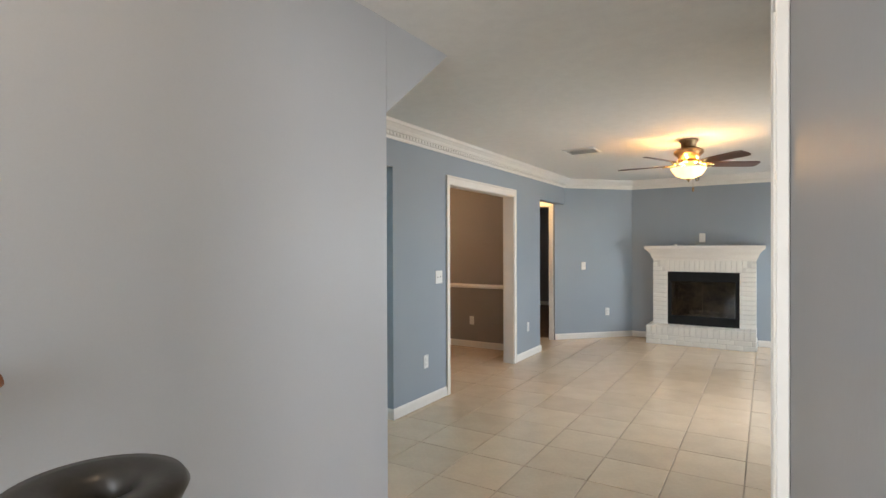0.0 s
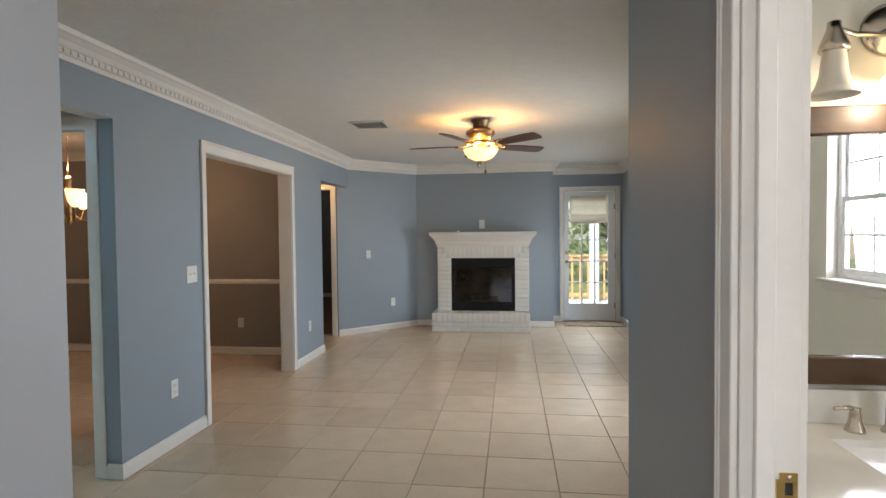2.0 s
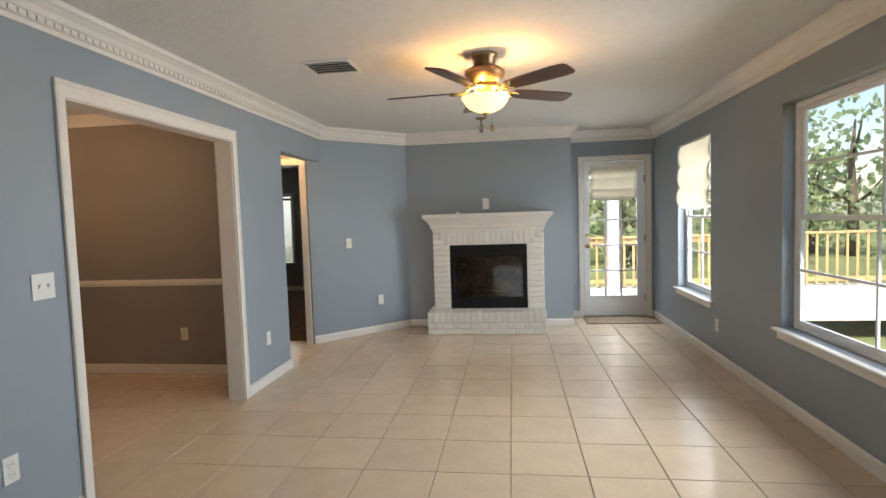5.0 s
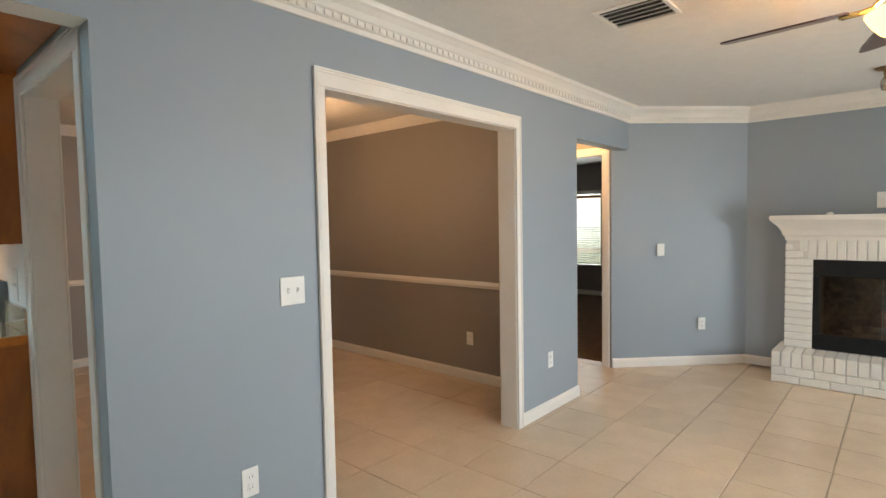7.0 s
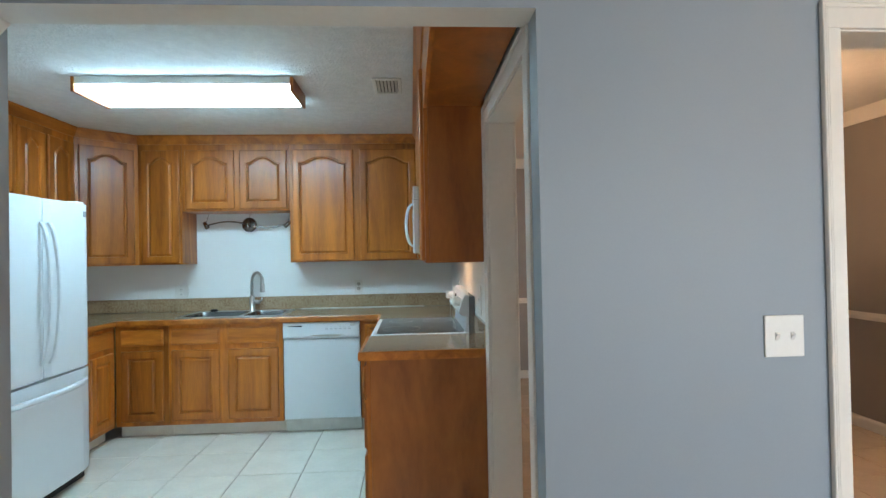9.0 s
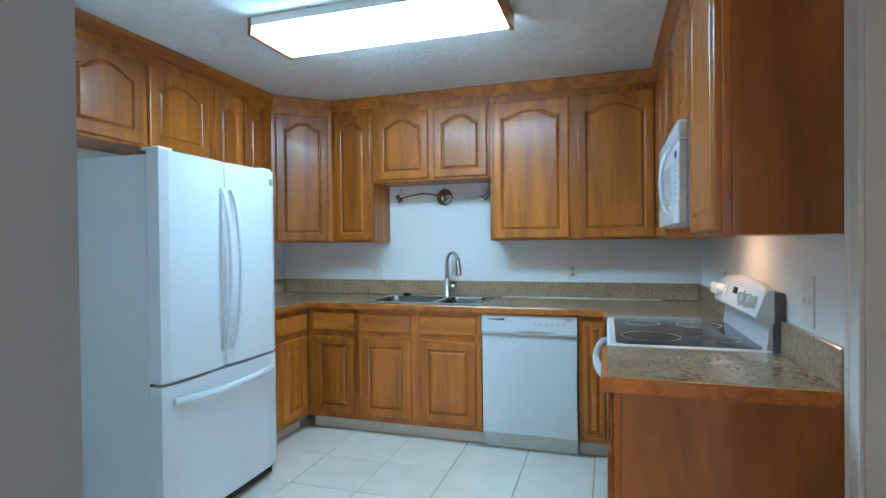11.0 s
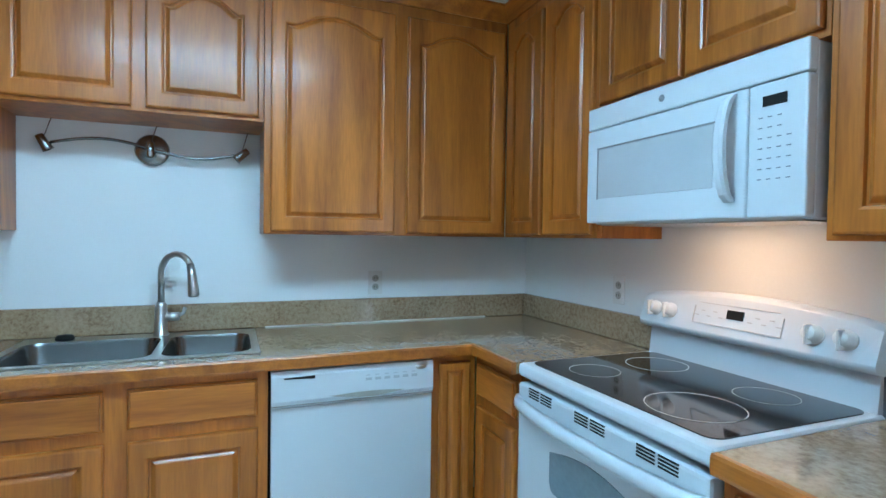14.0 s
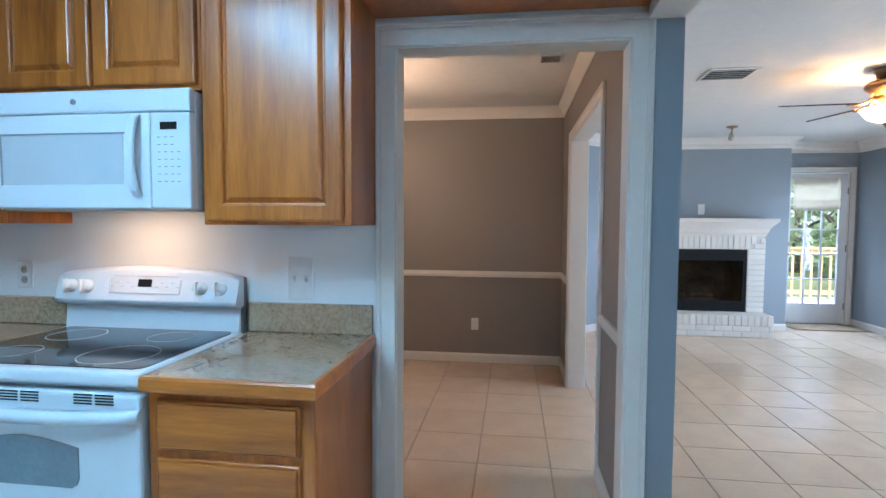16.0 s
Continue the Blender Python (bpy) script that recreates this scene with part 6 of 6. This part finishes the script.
part("glass", boxes(((MX0 + 0.05, -0.012, MZ0 + 0.05), (MX1 - 0.05, -0.004, MZ1 - 0.05))), M_MIRROR, ob, "silvered glass")
part("frame_stile", boxes(((MX0, -0.032, MZ0), (MX0 + FW, -0.0125, MZ1)), bevel=0.004), M_FRAME, ob)
part("frame_stile", boxes(((MX1 - FW, -0.032, MZ0), (MX1, -0.0125, MZ1)), bevel=0.004), M_FRAME, ob)
part("frame_rail", boxes(((MX0 + FW, -0.030, MZ0), (MX1 - FW, -0.0125, MZ0 + FW)), bevel=0.004), M_FRAMEH, ob)
part("frame_rail", boxes(((MX0 + FW, -0.030, MZ1 - FW), (MX1 - FW, -0.0125, MZ1)), bevel=0.004), M_FRAMEH, ob)
part("backing", boxes(((MX0 + 0.01, -0.0035, MZ0 + 0.01), (MX1 - 0.01, -0.0005, MZ1 - 0.01))), M_VANITY, ob)
M_LIT = material("lit_bell_shade", (0.9, 0.82, 0.68), 0.35, bump=0.0, emit=(1.0, 0.78, 0.46), strength=1.5)
M_UNLIT = material("alabaster_bell_shade", (0.72, 0.68, 0.60), 0.35, vary=0.05, bump=0.0)
ob = thing("vanity_light", "brushed-nickel three-arm vanity light with bell shades, one lit", "wall light", pose(0.86, YV, 1.955))
bm = bmesh.new()
lathe(bm, [(0.075, 0.0005), (0.075, 0.008), (0.062, 0.016), (0.055, 0.022), (0.0, 0.03)], 30, pose(0, 0, 0, 90, 0, 0))
part("backplate", bm, M_NICKEL, ob)
for x, mt, lab, dz, wide in ((-0.20, M_UNLIT, "unlit alabaster bell shade", -0.035, 0.85), (0.0, M_LIT, "lit bell shade", 0.012, 1.0), (0.20, M_UNLIT, "unlit alabaster bell shade", -0.035, 0.85)):
    bm = bmesh.new()
    tube(bm, [(0.0, -0.02, 0.0), (x * 0.3, -0.06, -0.03), (x * 0.7, -0.09, -0.035), (x * 0.95, -0.105, 0.01 + dz), (x, -0.105, 0.02 + dz)], 0.008, 8)
    lathe(bm, [(0.0, 0.035), (0.016, 0.03), (0.018, 0.01), (0.034, -0.03), (0.038, -0.045), (0.034, -0.05), (0, -0.05)], 18, pose(x, -0.105, dz))
    part("arm", bm, M_NICKEL, ob)
    bm = bmesh.new()
    lathe(bm, [(0.032, -0.05), (0.036, -0.075), (0.040, -0.11), (0.052, -0.145), (0.072, -0.168), (0.069, -0.168), (0.048, -0.145), (0.036, -0.11), (0.030, -0.052)], 24, pose(x, -0.105, dz) @ Matrix.Diagonal((wide, wide, 1, 1)), cap=False)
    part("shade", bm, mt, ob, lab)
ob = thing("towel_ring", "brushed-nickel towel ring on the cream bathroom wall", "towel ring", pose(1.80, 1.50, 1.39, 0, 0, -90))
bm = bmesh.new()
lathe(bm, [(0.024, 0.0005), (0.024, 0.006), (0.012, 0.02), (0.012, 0.045), (0, 0.047)], 18, pose(0, 0, 0, 90, 0, 0))
part("post", bm, M_NICKEL, ob)
bm = bmesh.new()
tube(bm, [(0.08 * math.sin(a), -0.045, -0.08 + 0.08 * math.cos(a)) for a in [2 * math.pi * k / 28 for k in range(29)]], 0.005, 8)
part("ring", bm, M_NICKEL, ob)
bm = bmesh.new()
nx, nz = 14, 18
for side, drop in ((-1, 0.31), (1, 0.37)):
    g = []
    for j in range(nz + 1):
        s = j / nz
        w = 0.065 + 0.055 * min(1, s * 1.6)
        g.append([bm.verts.new((-w + 2 * w * i / nx, -0.046 + side * (0.008 + 0.014 * s) + 0.008 * math.sin(i * 1.6 + side) * s, -0.155 - drop * s + 0.012 * math.sin(i * 0.9))) for i in range(nx + 1)])
    for a, b in zip(g, g[1:]):
        for i in range(nx):
            f = bm.faces.new((a[i], b[i], b[i + 1], a[i + 1]))
            f.smooth = True
    if side < 0:
        first = g[0]
    else:
        for i in range(nx):
            bm.faces.new((first[i], g[0][i], g[0][i + 1], first[i + 1]))
tw = finish("hand_towel", bm, material("beige_terry_towel", (0.42, 0.33, 0.21), 0.95, vary=0.12, scale=25, grain=320, bump=0.6, depth=0.003))
tw.matrix_world = pose(1.80, 1.50, 1.39, 0, 0, -90)
md = tw.modifiers.new("thickness", "SOLIDIFY")
md.thickness = 0.006
tagged(tw, "beige terry hand towel hanging from the towel ring", "towel")
structure("floor_bath", boxes(((0.272, -0.6, -0.005), (1.80, 2.268, 0.002))), M_QUARTZ, "pale bathroom floor", "floor")

# ---------------------------------------------------------------- foyer
ob = thing("pedestal_dish", "dark bronze ring-shaped dish on a slim pedestal in the foyer", "pedestal", pose(-0.845, 0.36, -0.03))
bm = bmesh.new()
lathe(bm, [(0.14, 0.03), (0.14, 0.045), (0.03, 0.065), (0.018, 0.09), (0.018, 0.90), (0.03, 0.93)], 24)
part("stand", bm, M_BRONZE, ob)
bm = bmesh.new()
lathe(bm, [(0.03, 0.93), (0.09, 0.945), (0.138, 0.985), (0.150, 1.01), (0.140, 1.025), (0.11, 1.028), (0.075, 1.022), (0.058, 1.008), (0.052, 0.98), (0.048, 0.955), (0.0, 0.952)], 40)
part("dish", bm, material("dark_bronze_enamel", (0.05, 0.045, 0.04), 0.35, 0.3, vary=0.15, scale=8, bump=0.05), ob)
bm = bmesh.new()
lathe(bm, [(0.026, 0.953), (0.026, 0.975), (0.012, 0.985), (0.0, 0.985)], 16)
part("fitting", bm, M_BRASS, ob, "brass centre fitting")
ob = thing("stair_handrail", "reddish wooden handrail on the pale foyer wall", "handrail", pose(0, 0, 0))
bm = bmesh.new()
tube(bm, [(-1.225, -0.9, 0.72), (-1.225, -0.23, 0.98), (-1.225, 0.33, 1.125), (-1.225, 0.355, 1.13)], 0.024, 14, [0.024, 0.024, 0.024, 0.014])
part("rail", bm, M_OAKSIDE, ob)
for y, z in ((-0.6, 0.82), (0.2, 1.06)):
    bm = bmesh.new()
    tube(bm, [(-1.279, y, z - 0.05), (-1.25, y, z - 0.055), (-1.225, y, z - 0.012)], 0.007, 8)
    part("bracket", bm, M_BRASS, ob)
ob = thing("foyer_ceiling_light", "small white glass dome ceiling light in the foyer", "ceiling light", pose(-0.45, 0.15, CEIL))
bm = bmesh.new()
lathe(bm, [(0.13, -0.001), (0.13, -0.02), (0.11, -0.028)], 28)
part("base", bm, M_NICKEL, ob)
bm = bmesh.new()
lathe(bm, [(0.115, -0.028), (0.11, -0.05), (0.08, -0.08), (0.0, -0.095)], 28)
part("dome", bm, material("lit_white_dome", (0.9, 0.86, 0.8), 0.4, bump=0.0, emit=(1.0, 0.8, 0.55), strength=2.0), ob, "lit glass dome")
part("front_door_glass", boxes(((-0.95, -2.47, 0.02), (-0.05, -2.465, 2.05))), M_GLASS, None)
tagged(bpy.data.objects["front_door_glass"], "clear glass front door pane", "door", kind="structure")
bpy.data.objects["front_door_glass"].visible_shadow = False

# ---------------------------------------------------------------- hall and bedroom
bm = bmesh.new()
prism(bm, [(-6.7, 7.60), (XWK, 7.60), (-1.75, 8.52), (-1.75, 11.8), (-6.7, 11.8)], -0.005, 0.004)
structure("floor_bedroom", bm, material("brown_carpet", (0.14, 0.085, 0.05), 0.95, vary=0.2, scale=10, grain=300, bump=0.5), "brown carpeted bedroom floor", "floor")
moulding("trim_bedroom_base", BASE, [[(-6.7, 11.8), (-1.75, 11.8)]], "white painted bedroom baseboard")
ob = thing("window_blinds", "white horizontal slat blinds in the bedroom window", "blinds", pose(-5.90, 11.84, 0.57))
slat = None
for k in range(30):
    if slat is None:
        o = part("slat", boxes(((0, -0.02, -0.0012), (1.23, 0.02, 0.0012))), M_WHITEP, ob)
        slat = o.data
    else:
        o = new("slat", slat)
        o.parent = ob
    o.matrix_basis = pose(0, 0, 0.02 + 0.040 * k, -48, 0, 0)
part("head_rail", boxes(((0, -0.025, 1.22), (1.23, 0.025, 1.27)), bevel=0.003), M_OAKSIDE, ob, "brown head rail")
casing("trim_bedroom_window", "x", 11.8, -1, -5.91, -4.66, 1.86, foot=0.54)


# ---------------------------------------------------------------- floor tiles
PITCH, TX, TY = 0.403, 0.037, 3.83
bm = bmesh.new()
h = PITCH / 2 - 0.003
box(bm, (-h, -h, -0.009), (h, h, 0.0), 0.0018)
tile_ob = finish("tile", bm, M_TILE)
tile_mesh = tile_ob.data
kitchen_mesh = tile_mesh.copy()
kitchen_mesh.materials[0] = M_TILEK
bpy.data.objects.remove(tile_ob)


def lay(x0, x1, y0, y1, skip=(), mesh=tile_mesh):
    for i in range(math.floor((x0 - TX) / PITCH), math.ceil((x1 - TX) / PITCH)):
        for j in range(math.floor((y0 - TY) / PITCH), math.ceil((y1 - TY) / PITCH)):
            cx, cy = TX + (i + 0.5) * PITCH, TY + (j + 0.5) * PITCH
            if (i, j) in laid or any(a < cx < b and c < cy < d for a, b, c, d in skip):
                continue
            laid.add((i, j))
            ob = new("tile", mesh)
            ob.parent = floor
            ob.matrix_basis = pose(cx, cy, random.uniform(-0.0006, 0.0006), 0, 0, random.choice((0, 90, 180, 270)))


laid = set()
lay(-2.5, 1.45, 2.35, 8.9, skip=[(-1.4, 0.1, 8.35, 9.5)])
lay(-1.3, 0.2, 0.3, 2.35)
lay(-5.4, -2.5, 0.55, 3.35, mesh=kitchen_mesh)
lay(-6.6, -2.5, 3.4, 6.35)
lay(-3.75, -2.5, 6.45, 8.0)
